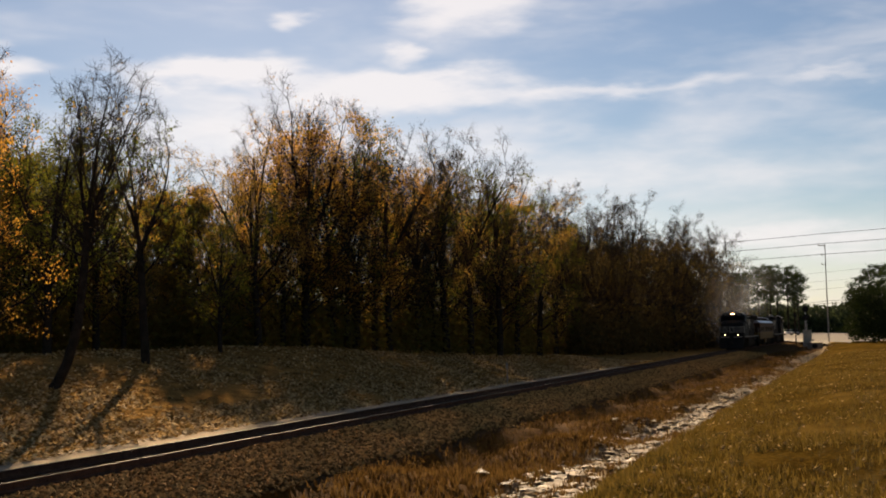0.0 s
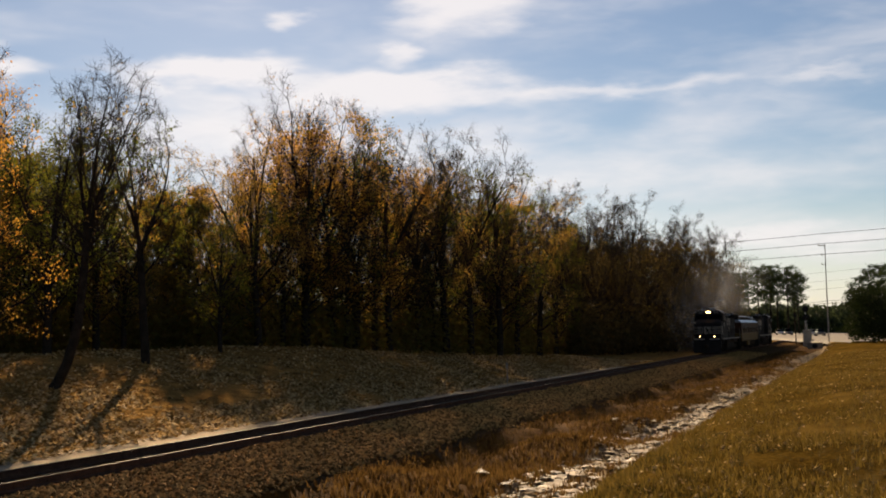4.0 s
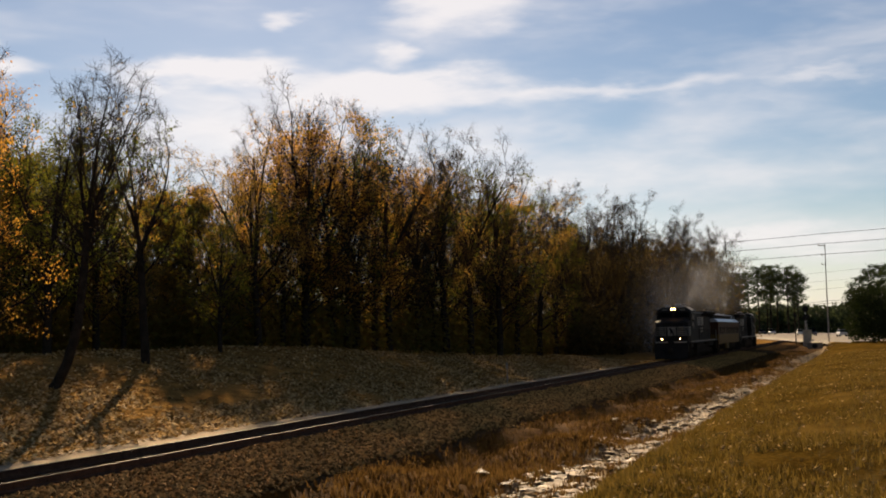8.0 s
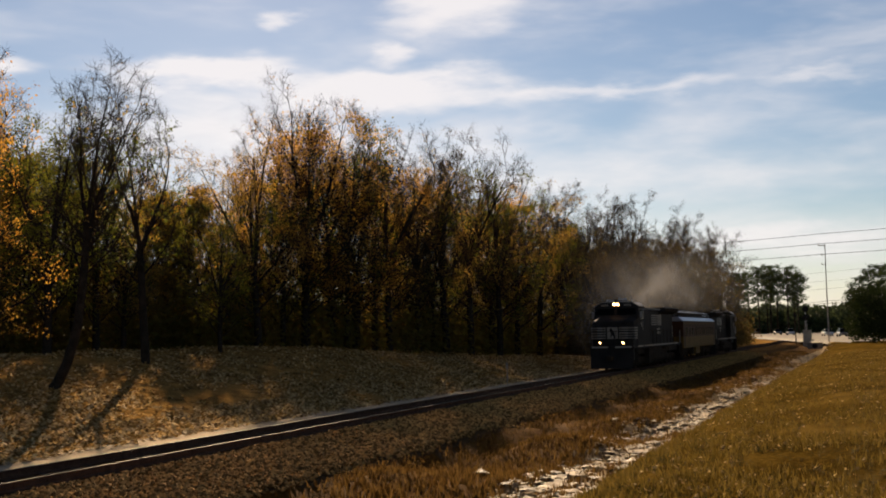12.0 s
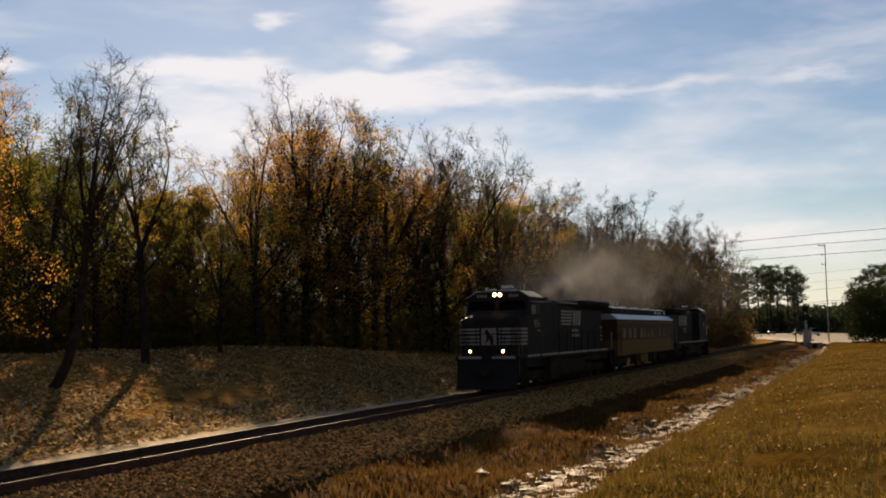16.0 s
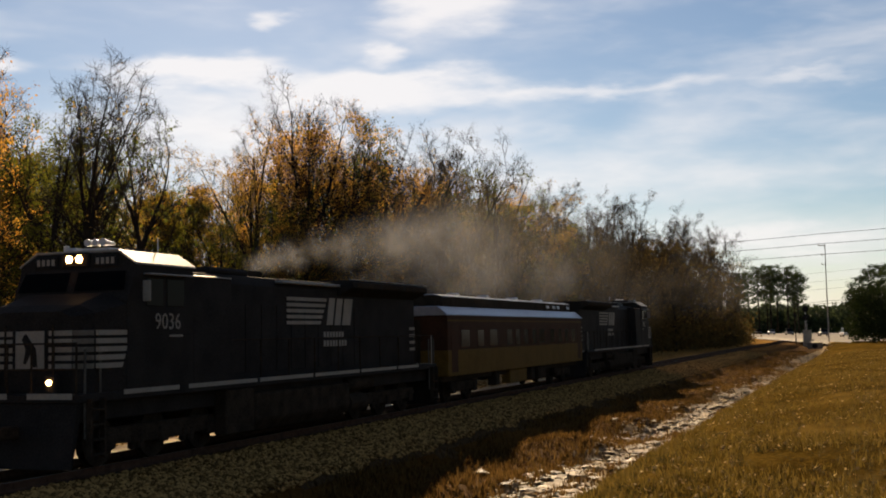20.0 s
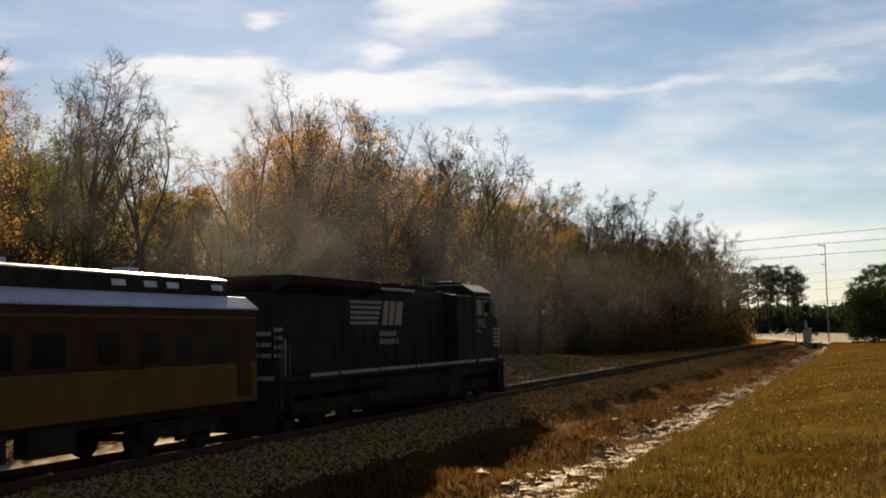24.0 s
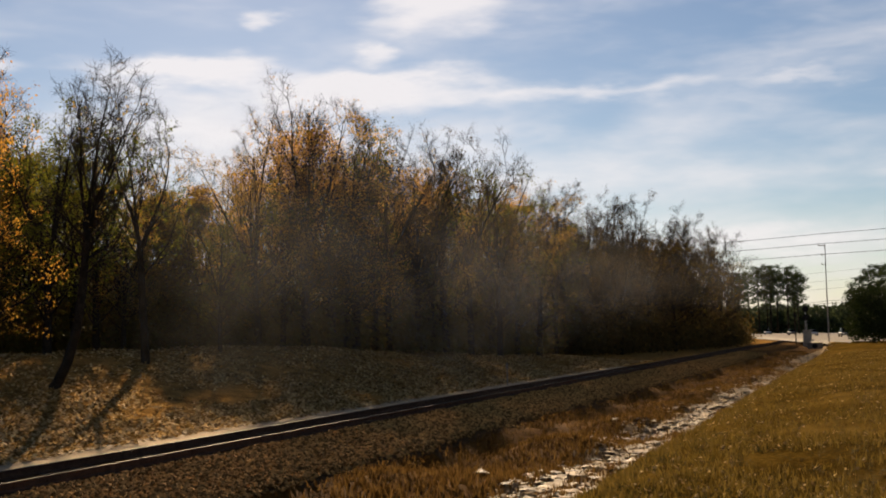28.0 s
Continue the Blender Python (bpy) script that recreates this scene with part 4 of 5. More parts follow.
def livery(t, number):
    """Both flanks: five speed stripes with a plain block mark, two lines of bars for the road's name, and the running number."""
    for side in (-1, 1):
        def flat(name, pts, lat, label=""):
            b = bmesh.new()
            lo = [b.verts.new((x, side * lat, z)) for x, z in pts]
            hi = [b.verts.new((x, side * (lat + 0.006), z)) for x, z in pts]
            k = len(pts)
            b.faces.new(lo), b.faces.new(hi[::-1])
            for i in range(k):
                b.faces.new((lo[i], lo[(i + 1) % k], hi[(i + 1) % k], hi[i]))
            return part(name, b, M["white_paint"], t, label)
        d = -side          # writing runs along +x on the near flank of a forward engine, along -x on the other
        c = 12.9 if side < 0 else 13.7
        for k in range(5):
            z = 3.02 + 0.17 * k
            flat("flank_stripe", [(c - d * 2.0, z), (c + d * (0.15 + 0.1 * k), z), (c + d * (0.2 + 0.1 * k), z + 0.1), (c - d * 2.0, z + 0.1)], 0.945)
        # the plain block mark: leaning bars of two widths
        for u, w in ((0.55, 0.42), (1.1, 0.42), (1.65, 0.6)):
            flat("mark", [(c + d * u, 3.0), (c + d * (u + w), 3.0), (c + d * (u + w + 0.22), 3.82), (c + d * (u + 0.22), 3.82)], 0.945)
        for row, n in ((0, 7), (1, 8)):
            for k in range(n):
                x = c + d * (0.35 + 0.21 * k)
                flat("name_bar", [(x, 2.62 - 0.26 * row), (x + d * 0.15, 2.62 - 0.26 * row), (x + d * 0.15, 2.8 - 0.26 * row), (x, 2.8 - 0.26 * row)], 0.945)
        letters(number, 0.52, M["white_paint"], t, side_face(side, 4.15, 3.05, 1.508), "running_number", "white running number")
        flat("cab_bar", [(4.2, 2.72), (4.75, 2.72), (4.75, 2.77), (4.2, 2.77)], 1.505)
        for k in range(4):
            flat("rear_stripe", [(20.2, 2.1 + 0.24 * k), (20.7, 2.1 + 0.24 * k), (20.7, 2.2 + 0.24 * k), (20.2, 2.2 + 0.24 * k)], 0.945)


def railcar():
    """Old business car: gold lower flank, maroon above, a long silver roof."""
    t = thing("railway_carriage", pose(0, 0, 0), "maroon and gold railway inspection carriage with silver roof", "railway carriage")
    x0, x1 = 0.38, 21.75
    body = part("body", box(x0, x1, -1.5, 1.5, 2.05, 3.36, 0.02), M["maroon"], t)
    part("lower_flank", box(x0, x1, -1.51, 1.51, 1.07, 2.05, 0.02), M["gold"], t, "dull gold lower flank")
    part("underframe", box(x0 + 0.1, x1 - 0.1, -1.2, 1.2, 0.85, 1.07, 0.02), M["grime"], t)
    roof = extrude([(-1.52, 3.36), (1.52, 3.36), (1.52, 3.41), (1.12, 3.72), (-1.12, 3.72), (-1.52, 3.41)], x0 - 0.1, x1 + 0.1, None, 0.02)
    part("roof", roof, M["silver_roof"], t, "silver sloping roof")
    part("clerestory", extrude([(-1.08, 3.72), (1.08, 3.72), (1.0, 4.1), (0.7, 4.16), (-0.7, 4.16), (-1.0, 4.1)], x0 + 0.7, x1 - 0.7, None, 0.02), M["grime"], t)
    part("roof_cap", extrude([(-1.02, 4.105), (-0.7, 4.165), (0.7, 4.165), (1.02, 4.105), (1.02, 4.135), (0.7, 4.2), (-0.7, 4.2), (-1.02, 4.135)], x0 + 0.65, x1 - 0.65), M["silver_roof"], t)
    for side in (-1, 1):
        y = side * 1.503
        for x, w_ in ((1.9, 1.0), (3.9, 0.8), (5.5, 1.0), (7.9, 0.8), (9.2, 0.7), (10.5, 0.7), (11.9, 0.7), (13.1, 1.0), (15.1, 0.8), (16.7, 0.7), (18.0, 0.7), (19.4, 0.8)):
            w = part("window", box(x, x + w_, y - 0.012, y + 0.012, 2.14, 2.82, 0.015), M["glass"], body)
            part("window_frame", box(x - 0.06, x + w_ + 0.06, y - 0.008, y + 0.008, 2.08, 2.88, 0), M["maroon"], w)
        for x in (16.2, 17.4, 18.3, 20.3):
            b = box(x, x + 0.5, -0.012, 0.012, -0.07, 0.07, 0)
            b.transform(pose(0, side * 1.052, 3.92, side * 12, 0, 0))
            part("skylight", b, M["steel"], t, "small pale roof light")
        part("letter_board", box(x0, x1, y - 0.008, y + 0.008, 3.14, 3.2, 0), M["gold"], body)
        part("door", box(0.75, 1.5, y - 0.01, y + 0.01, 1.2, 3.1, 0.01), M["maroon"], body)
        part("door", box(20.7, 21.45, y - 0.01, y + 0.01, 1.2, 3.1, 0.01), M["maroon"], body)
        for a, w_ in ((6.6, 0.5), (8.6, 2.6), (12.0, 0.6), (13.2, 1.4)):
            part("equipment_box", box(a, a + w_, side * 1.2 - 0.2, side * 1.2 + 0.2, 0.45, 1.05, 0.03), M["gold"] if w_ > 2 else M["grime"], t)
    for x in (x0 - 0.02, x1 + 0.02):
        part("end_door", box(x - 0.02, x + 0.02, -0.4, 0.4, 1.2, 3.2, 0.01), M["grime"], t)
    for x in (5.0, 9.0, 13.5, 18.0):
        part("roof_vent", box(x, x + 0.4, -0.25, 0.25, 4.2, 4.36, 0.03), M["steel"], t)
    for e, d in ((0.0, 1), (22.11, -1)):
        part("coupler", box(min(e, e + d * 0.7), max(e, e + d * 0.7), -0.13, 0.13, 0.72, 0.98, 0.03), M["grime"], t)
    WHEELS.extend(truck(t, 3.3, (-1.25, 1.25), 0.46, 1))
    WHEELS.extend(truck(t, 18.9, (-1.25, 1.25), 0.46, 1))
    return t


lead = locomotive("black diesel locomotive with white nose stripes and lit headlights", "lamp", 1)
trail = locomotive("black diesel locomotive at the tail, facing backwards", "glass", -1)
coach = railcar()
livery(lead, "9036")
livery(trail, "9002")

# how far the leading coupler is along the line, by time
RUN = [(0, 149.24), (1, 143.17), (2, 137.1), (3, 131.03), (4, 124.96), (5, 118.9), (6, 112.84), (7, 106.76), (8, 100.69), (9, 94.6), (10, 88.49), (11, 82.33), (12, 76.11), (13, 69.75), (14, 63.25), (15, 56.53), (16, 49.34), (17, 41.99), (18, 34.58), (19, 26.68), (20, 18.44), (21, 10.19), (22, 1.5), (23, -7.9), (24, -17.4), (25, -27.18), (26, -37.75), (27, -48.6), (28, -59.5)]
COACH = 22.11


def on_line(x0, length, back=False):
    """The pose of a vehicle whose two ends lie on the line."""
    a, b = Vector((x0, yc(x0), 0)), Vector((x0 + length, yc(x0 + length), 0))
    turn = math.degrees(math.atan2(b.y - a.y, b.x - a.x))
    return pose(b.x, b.y, 0, 0, 0, turn + 180) if back else pose(a.x, a.y, 0, 0, 0, turn)


def stack_at(t):
    """Where the leading engine's exhaust is."""
    if t < 0:
        s = RUN[0][1] - 6.06 * t
    else:
        s = lerp_table(RUN, t)
    x = s + 10.3
    return Vector((x, yc(x), 4.5))


# ---- exhaust smoke in soft rigid puffs ----
def smoke_mat(name, density, col):
    """Thin smoke: thick at the middle of a puff, ragged and clear towards its rim."""
    m, n, l, p = material(name)
    tc, ln = n.new("ShaderNodeTexCoord"), n.new("ShaderNodeVectorMath")
    ln.operation = "LENGTH"
    l.new(tc.outputs["Object"], ln.inputs[0])
    info, add = n.new("ShaderNodeObjectInfo"), n.new("ShaderNodeVectorMath")
    l.new(info.outputs["Random"], add.inputs[1])
    sc = n.new("ShaderNodeVectorMath")
    sc.operation, sc.inputs[1].default_value = "MULTIPLY_ADD", (1, 1, 1)
    big = n.new("ShaderNodeVectorMath")
    big.operation, big.inputs[3].default_value = "SCALE", 40.0
    l.new(info.outputs["Random"], big.inputs[0])
    l.new(tc.outputs["Object"], add.inputs[0])
    l.new(big.outputs[0], add.inputs[1])
    nz = n.new("ShaderNodeTexNoise")
    nz.inputs["Scale"].default_value, nz.inputs["Detail"].default_value, nz.inputs["Distortion"].default_value = 1.6, 5, 0.6
    l.new(add.outputs[0], nz.inputs["Vector"])
    n.remove(sc)
    fall = n.new("ShaderNodeMapRange")
    fall.interpolation_type = "SMOOTHSTEP"
    fall.inputs[1].default_value, fall.inputs[2].default_value, fall.inputs[3].default_value, fall.inputs[4].default_value = 0.1, 0.97, 1.0, 0.0
    l.new(ln.outputs["Value"], fall.inputs[0])
    rag = n.new("ShaderNodeMapRange")
    rag.inputs[1].default_value, rag.inputs[2].default_value = 0.3, 0.72
    l.new(nz.outputs[0], rag.inputs[0])
    mul, dn = n.new("ShaderNodeMath"), n.new("ShaderNodeMath")
    mul.operation = dn.operation = "MULTIPLY"
    dn.inputs[1].default_value = density
    l.new(fall.outputs[0], mul.inputs[0])
    l.new(rag.outputs[0], mul.inputs[1])
    l.new(mul.outputs[0], dn.inputs[0])
    df, tl, tp = n.new("ShaderNodeBsdfDiffuse"), n.new("ShaderNodeBsdfTranslucent"), n.new("ShaderNodeBsdfTransparent")
    df.inputs["Color"].default_value = tl.inputs["Color"].default_value = (*col, 1)
    m1, m2 = n.new("ShaderNodeMixShader"), n.new("ShaderNodeMixShader")
    m1.inputs[0].default_value = 0.35
    l.new(df.outputs[0], m1.inputs[1])
    l.new(tl.outputs[0], m1.inputs[2])
    l.new(dn.outputs[0], m2.inputs[0])
    l.new(tp.outputs[0], m2.inputs[1])
    l.new(m1.outputs[0], m2.inputs[2])
    l.new(m2.outputs[0], n["Material Output"].inputs["Surface"])
    return m


def puff_mesh(name, seed, material):
    """A cupped, dented sheet of smoke, one metre in radius."""
    verts, faces = [(0, -0.2, 0)], []
    n = 18
    for i in range(1, 6):
        for j in range(n):
            r, a = i / 5, math.tau * j / n
            x, z = r * math.cos(a), r * math.sin(a)
            verts.append((x, 0.3 * r * r - 0.2 + 0.2 * noise.noise((x * 1.3 + seed, z * 1.3, seed)), z))
    for j in range(n):
        faces.append((0, 1 + j, 1 + (j + 1) % n))
        for i in range(4):
            k = 1 + i * n
            faces.append((k + j, k + n + j, k + n + (j + 1) % n, k + (j + 1) % n))
    me = bpy.data.meshes.new(name)
    me.from_pydata(verts, [], faces)
    me.shade_smooth()
    me.materials.append(material)
    return me


SMOKE_COL = (0.2, 0.205, 0.22)
THICK = [puff_mesh("puff", k, smoke_mat("smoke_thick", 0.5, SMOKE_COL)) for k in range(3)]
THIN = [puff_mesh("puff", k + 5, smoke_mat("smoke_thin", 0.2, SMOKE_COL)) for k in range(3)]
HAZE = [puff_mesh("puff", k + 9, smoke_mat("smoke_haze", 0.068, SMOKE_COL)) for k in range(3)]
PUFFS = []


def puff(me, size, age, release=99.0, drift=(0.25, -0.1), lift=1.0, side=0.0, turn=0.0):
    ob = new("smoke_puff", me)
    tagged(ob, "drifting grey-brown puff of diesel exhaust smoke", "smoke", "smoke of the engine")
    PUFFS.append((ob, size, age, release, drift, lift, side, turn))


def puff_pose(p, t):
    ob, size, age, release, drift, lift, side, turn = p
    old = age + max(0.0, t - release)
    at = stack_at(t - old)
    slow = 1.0 + 0.8 * smooth_step(15.0, 4.0, t)
    z = at.z + size * 0.25 + lift * slow * 1.25 * min(old, 2.6) ** 0.75 + 0.12 * max(0.0, old - 2.6)
    return pose(at.x + drift[0] * old, at.y + side + drift[1] * old, z, 0, turn + 6 * old, -62) @ Matrix.Scale(1, 4)


rng = random.Random(77)
for k in range(14):
    a = 0.04 + 0.055 * k ** 1.4
    puff(THICK[k % 3], 0.45 + 0.6 * a, a, lift=rng.uniform(0.75, 1.15), side=rng.uniform(-0.4, 0.4), turn=rng.uniform(0, 360))
for k in range(7):
    a = 2.1 + 0.5 * k
    puff(THIN[k % 3], 1.9 + 0.2 * k, a, lift=rng.uniform(0.7, 1.2), side=rng.uniform(-0.8, 0.8), turn=rng.uniform(0, 360))
for k in range(9):
    puff(THIN[k % 3], rng.uniform(1.8, 3.0), 1.6 + 0.38 * k, lift=rng.uniform(0.1, 0.6), side=rng.uniform(-1.2, 1.2), turn=rng.uniform(0, 360))
# what the train leaves hanging before the wood, thinner and wider with time
for k in range(22):
    puff(HAZE[k % 3], rng.uniform(4.0, 5.6), 2.0 + 0.08 * k, release=13.0 + 0.5 * k, lift=rng.uniform(-0.9, 0.9), side=rng.uniform(2.6, 6.0), turn=rng.uniform(0, 360))
for k in range(18):
    puff(HAZE[k % 3], rng.uniform(4.4, 6.0), 1.8 + 0.1 * k, release=15.0 + 0.48 * k, lift=rng.uniform(-1.6, -0.4), side=rng.uniform(3.0, 6.5), turn=rng.uniform(0, 360))
for k in range(16):
    puff(HAZE[k % 3], rng.uniform(3.0, 4.4), rng.uniform(1.6, 2.6), release=0.6 + 0.85 * k, lift=rng.uniform(-0.6, 0.5), side=rng.uniform(0.5, 3.5), turn=rng.uniform(0, 360))
for ob, size, *_ in PUFFS:
    ob.scale = (size, size, size)
    ob.visible_shadow = False


# ---- beyond the line: road, signal, pole, wires, woods ----
def road_y(x, across=0.0):
    return 0.179 * (x - 170) - across


def build_road():
    verts, faces = [], []
    xs = spread((172, 760, 14))
    for x in xs:
        g = 0.52
        for across, dz in ((-0.6, -0.5), (0, 0), (9, 0.05), (18, 0.1), (27, 0.05), (36, 0), (36.6, -0.5)):
            verts.append((x, road_y(x, across), g + dz))
    for i in range(len(xs) - 1):
        faces += [(i * 7 + j, i * 7 + j + 7, i * 7 + j + 8, i * 7 + j + 1) for j in range(6)]
    k = len(verts)
    for x in (186, 226):
        for y in (-20, -300):
            verts.append((x, y, 0.58))
    faces.append((k, k + 1, k + 3, k + 2))
    tagged(mesh_of("road", verts, faces, M["road"]), "pale wide concrete road beyond the grass", "road", kind="structure")
    for across in (9, 18, 27):
        verts, faces = [], []
        for i, x in enumerate(spread((176, 520, 8))):
            k = len(verts)
            z = 0.53 + 0.05 * (2 if across == 18 else 1)
            verts += [(x, road_y(x, across), z), (x + 3, road_y(x + 3, across), z), (x + 3, road_y(x + 3, across + 0.15), z), (x, road_y(x, across + 0.15), z)]
            faces.append((k, k + 1, k + 2, k + 3))
        tagged(mesh_of("lane_marking", verts, faces, M["white_paint"]), "white broken lane lines on the road", "road marking", kind="structure")


build_road()


def car(paint, tall):
    t = thing("car", pose(0, 0, 0), {"car_white": "white car", "car_dark": "dark car"}[paint] + " driving along the road beyond the grass", "car", "cars on the road")
    body = part("body", sideways([(-2.2, 0.35), (2.2, 0.35), (2.25, 0.75), (2.1, 0.9), (-2.1, 0.95), (-2.25, 0.7)], -0.88, 0.88, None, 0.06), M[paint], t)
    part("cabin", loft([[(-1.6, -0.78, 0.93), (1.2, -0.78, 0.9), (1.2, 0.78, 0.9), (-1.6, 0.78, 0.93)], [(-1.1, -0.62, tall), (0.4, -0.62, tall), (0.4, 0.62, tall), (-1.1, 0.62, tall)]]), M["glass"], t)
    part("roof", box(-1.12, 0.42, -0.64, 0.64, tall - 0.02, tall + 0.04, 0.02), M[paint], t)
    for y in (-0.62, 0.62):
        part("headlight", box(2.2, 2.27, y - 0.16, y + 0.16, 0.62, 0.76, 0.01), M["steel"], body)
    for x in (-1.35, 1.35):
        for y in (-0.84, 0.84):
            part("wheel", rod((x, y - 0.1, 0.33), (x, y + 0.1, 0.33), 0.33, 14), M["tyre"], t)
    return t


CARS = [(car("car_dark", 1.5), 0.0), (car("car_white", 1.42), 1.2), (car("car_dark", 1.75), 5.2), (car("car_white", 1.5), 7.0), (car("car_white", 1.7), 12.8),
        (car("car_dark", 1.5), 15.5), (car("car_dark", 1.7), 21.0), (car("car_white", 1.45), 25.0), (car("car_dark", 1.5), 28.5), (car("car_white", 1.6), 34.0)]


def car_pose(t0, t):
    """Along the near lanes, then off by the side road."""
    s = 312 - 10.1 * (t - t0)
    if s > 216:
        return pose(s, road_y(s, 11), 0.58, 0, 0, 190.2)
    off = 216 - s
    return pose(216 - min(off, 6), road_y(216, 11) - off, 0.58, 0, 0, 190.2 + 80 * min(1.0, off / 12))


def signal_mast(x, y):
    z = ground(x, y)
    t = thing("railway_signal", pose(x, y, z), "railway signal mast with two round black heads", "railway signal")
    part("mast", rod((0, 0, 0), (0, 0, 7.1), 0.07, 8), M["steel"], t)
    part("ladder", box(0.25, 0.29, -0.2, -0.16, 0, 5, 0, box(0.25, 0.29, 0.16, 0.2, 0, 5, 0)), M["steel"], t)
    for z in (6.6, 5.1):
        head = part("signal_head", rod((-0.12, 0, z), (-0.2, 0, z), 0.55, 20, None, box(-0.12, 0.2, -0.2, 0.2, z - 0.25, z + 0.25, 0.03)), M["black"], t)
        part("lens_hood", rod((-0.2, 0, z), (-0.4, 0, z + 0.02), 0.13, 12), M["black"], head)


signal_mast(213, 7.9)
hut = thing("relay_cabinet", pose(209, 7.6, ground(209, 7.6)), "grey metal relay cabinet beside the signal", "cabinet")
part("body", box(-0.5, 0.5, -0.7, 0.7, 0, 2.85, 0.03), M["cabinet"], hut)
part("roof", box(-0.6, 0.6, -0.8, 0.8, 2.85, 2.97, 0.02), M["cabinet"], hut)
for y in (-0.6, 0.03):
    part("door", box(-0.53, -0.5, y, y + 0.57, 0.15, 2.7, 0.01), M["cabinet"], hut)

sign_post = thing("sign_post", pose(205, 9.3, ground(205, 9.3)), "thin dark post with a small plate beside the line", "post")
part("shaft", rod((0, 0, 0), (0, 0, 5.8), 0.09, 8), M["bark"], sign_post)
part("plate", box(-0.12, -0.09, -0.25, 0.25, 5.0, 5.6, 0.01), M["black"], sign_post)

culvert = thing("culvert", pose(186, yo(186) - 9.6, -0.75), "dark concrete culvert head at the ditch's end", "culvert")
part("headwall", sideways([(-0.4, 0), (0.4, 0), (0.3, 1.0), (-0.3, 1.0)], -1.1, 1.1, None, 0.05), M["concrete"], culvert)
part("pipe_mouth", rod((-0.4, 0, 0.5), (-0.46, 0, 0.5), 0.4, 18), M["black"], culvert)

pole = thing("utility_pole", pose(183, 3.6, ground(183, 3.6), 0, -0.8, 0), "tall weathered utility pole with a short crossarm", "utility pole")
part("shaft", rod((0, 0, 0), (0, 0, 14.6), 0.11, 10, 0.06), M["pole"], pole)
part("crossarm", box(-0.06, 0.06, -0.1, 1.0, 14.4, 14.52, 0.01), M["pole"], pole)
for y, z in ((0.9, 14.5), (0.5, 13.0), (0.5, 11.6)):
    part("insulator", rod((0, y, z), (0, y, z + 0.28), 0.05, 8), M["cabinet"], pole)
for z in (12.95, 11.55):
    part("bracket", box(-0.04, 0.04, 0, 0.55, z, z + 0.07, 0.01), M["pole"], pole)


def wire(points, r, label="power line wire, sagging"):
    b = None
    for (a, c, sag) in points:
        a, c = Vector(a), Vector(c)
        prev = a
        for k in range(1, 13):
            t = k / 12
            p = a.lerp(c, t) - Vector((0, 0, 4 * sag * t * (1 - t)))
            b = rod(prev, p, r, 5, None, b)
            prev = p
    ob = part("power_line", b, M["wire"], None)
    tagged(ob, label, "power line", "power lines")


for z, r in ((16.6, 0.035), (15.1, 0.035), (13.5, 0.035)):
    wire([((150, -56, z + 1.2), (183, 4.2, z), 0.4), ((183, 4.2, z), (214, 62, z + 0.6), 0.4)], r, "dark power line wire strung above the road")
for z in (14.4, 12.6, 11.0):
    wire([((215, -70, z + 4), (262, 40, z - 2.2), 0.6)], 0.016, "thin distant power line wire")
for y0, z in ((0, 9.6), (1.5, 8.9)):
    wire([((330, -30 + y0, z + 3.2), (330, 6 + y0, z), 0.8), ((330, 6 + y0, z), (330, 40, z - 0.6), 0.8)], 0.05, "pale telephone cable hung low before the far woods")

post = thing("marker_post", pose(63.5, yc(63.5) + 3.1, ground(63.5, yc(63.5) + 3.1)), "thin white marker post beside the track", "post")
part("shaft", box(-0.03, 0.03, -0.03, 0.03, 0, 1.25, 0.005), M["white_paint"], post)
part("plate", box(-0.045, -0.03, -0.07, 0.07, 0.95, 1.25, 0.005), M["white_paint"], post)


# far pines: tall bare stems with tufted crowns
def pine_kind(seed, h, label):
    r = random.Random(seed)
    ob = thing("pine_tree", pose(0, 0, 0), label, "pine tree", "far pines")
    b = rod((0, 0, -0.3), (0.15, 0.1, h * 0.6), 0.26, 7, 0.17)
    b = rod((0.15, 0.1, h * 0.6), (0.1, -0.1, h * 0.97), 0.17, 6, 0.05, b)
    lv, lf = [], []
    for i in range(30):
        f = 0.46 + 0.52 * ((i + r.random()) / 30) ** 0.85
        az = i * 2.4 + r.uniform(-0.6, 0.6)
        reach = r.uniform(0.7, 1.1) * (1.2 + 3.0 * math.sin(math.pi * min(1.0, (f - 0.44) / 0.62)))
        start = Vector((0.12, 0, h * f))
        tip = start + Vector((math.cos(az) * reach, math.sin(az) * reach, reach * r.uniform(0.05, 0.45)))
        b = rod(start, tip, 0.05, 4, 0.02, b)
        for _ in range(15):
            c = start.lerp(tip, r.uniform(0.35, 1.05)) + Vector((r.gauss(0, 0.3), r.gauss(0, 0.3), r.gauss(0.15, 0.25)))
            for _ in range(9):
                p = c + Vector((r.gauss(0, 0.3), r.gauss(0, 0.3), r.gauss(0, 0.22)))
                a = Vector((r.gauss(0, 1), r.gauss(0, 1), r.gauss(0.2, 0.8))).normalized()
                q = a.orthogonal().normalized()
                s = r.uniform(0.25, 0.5)
                k = len(lv)
                lv += [p, p + (a * 0.5 + q * 0.25) * s, p + a * s, p + (a * 0.5 - q * 0.25) * s]
                lf.append((k, k + 1, k + 2, k + 3))
    part("trunk", b, M["bark"], ob)
    mesh_of("crown", lv, lf, M["needle"], ob)
    return ob


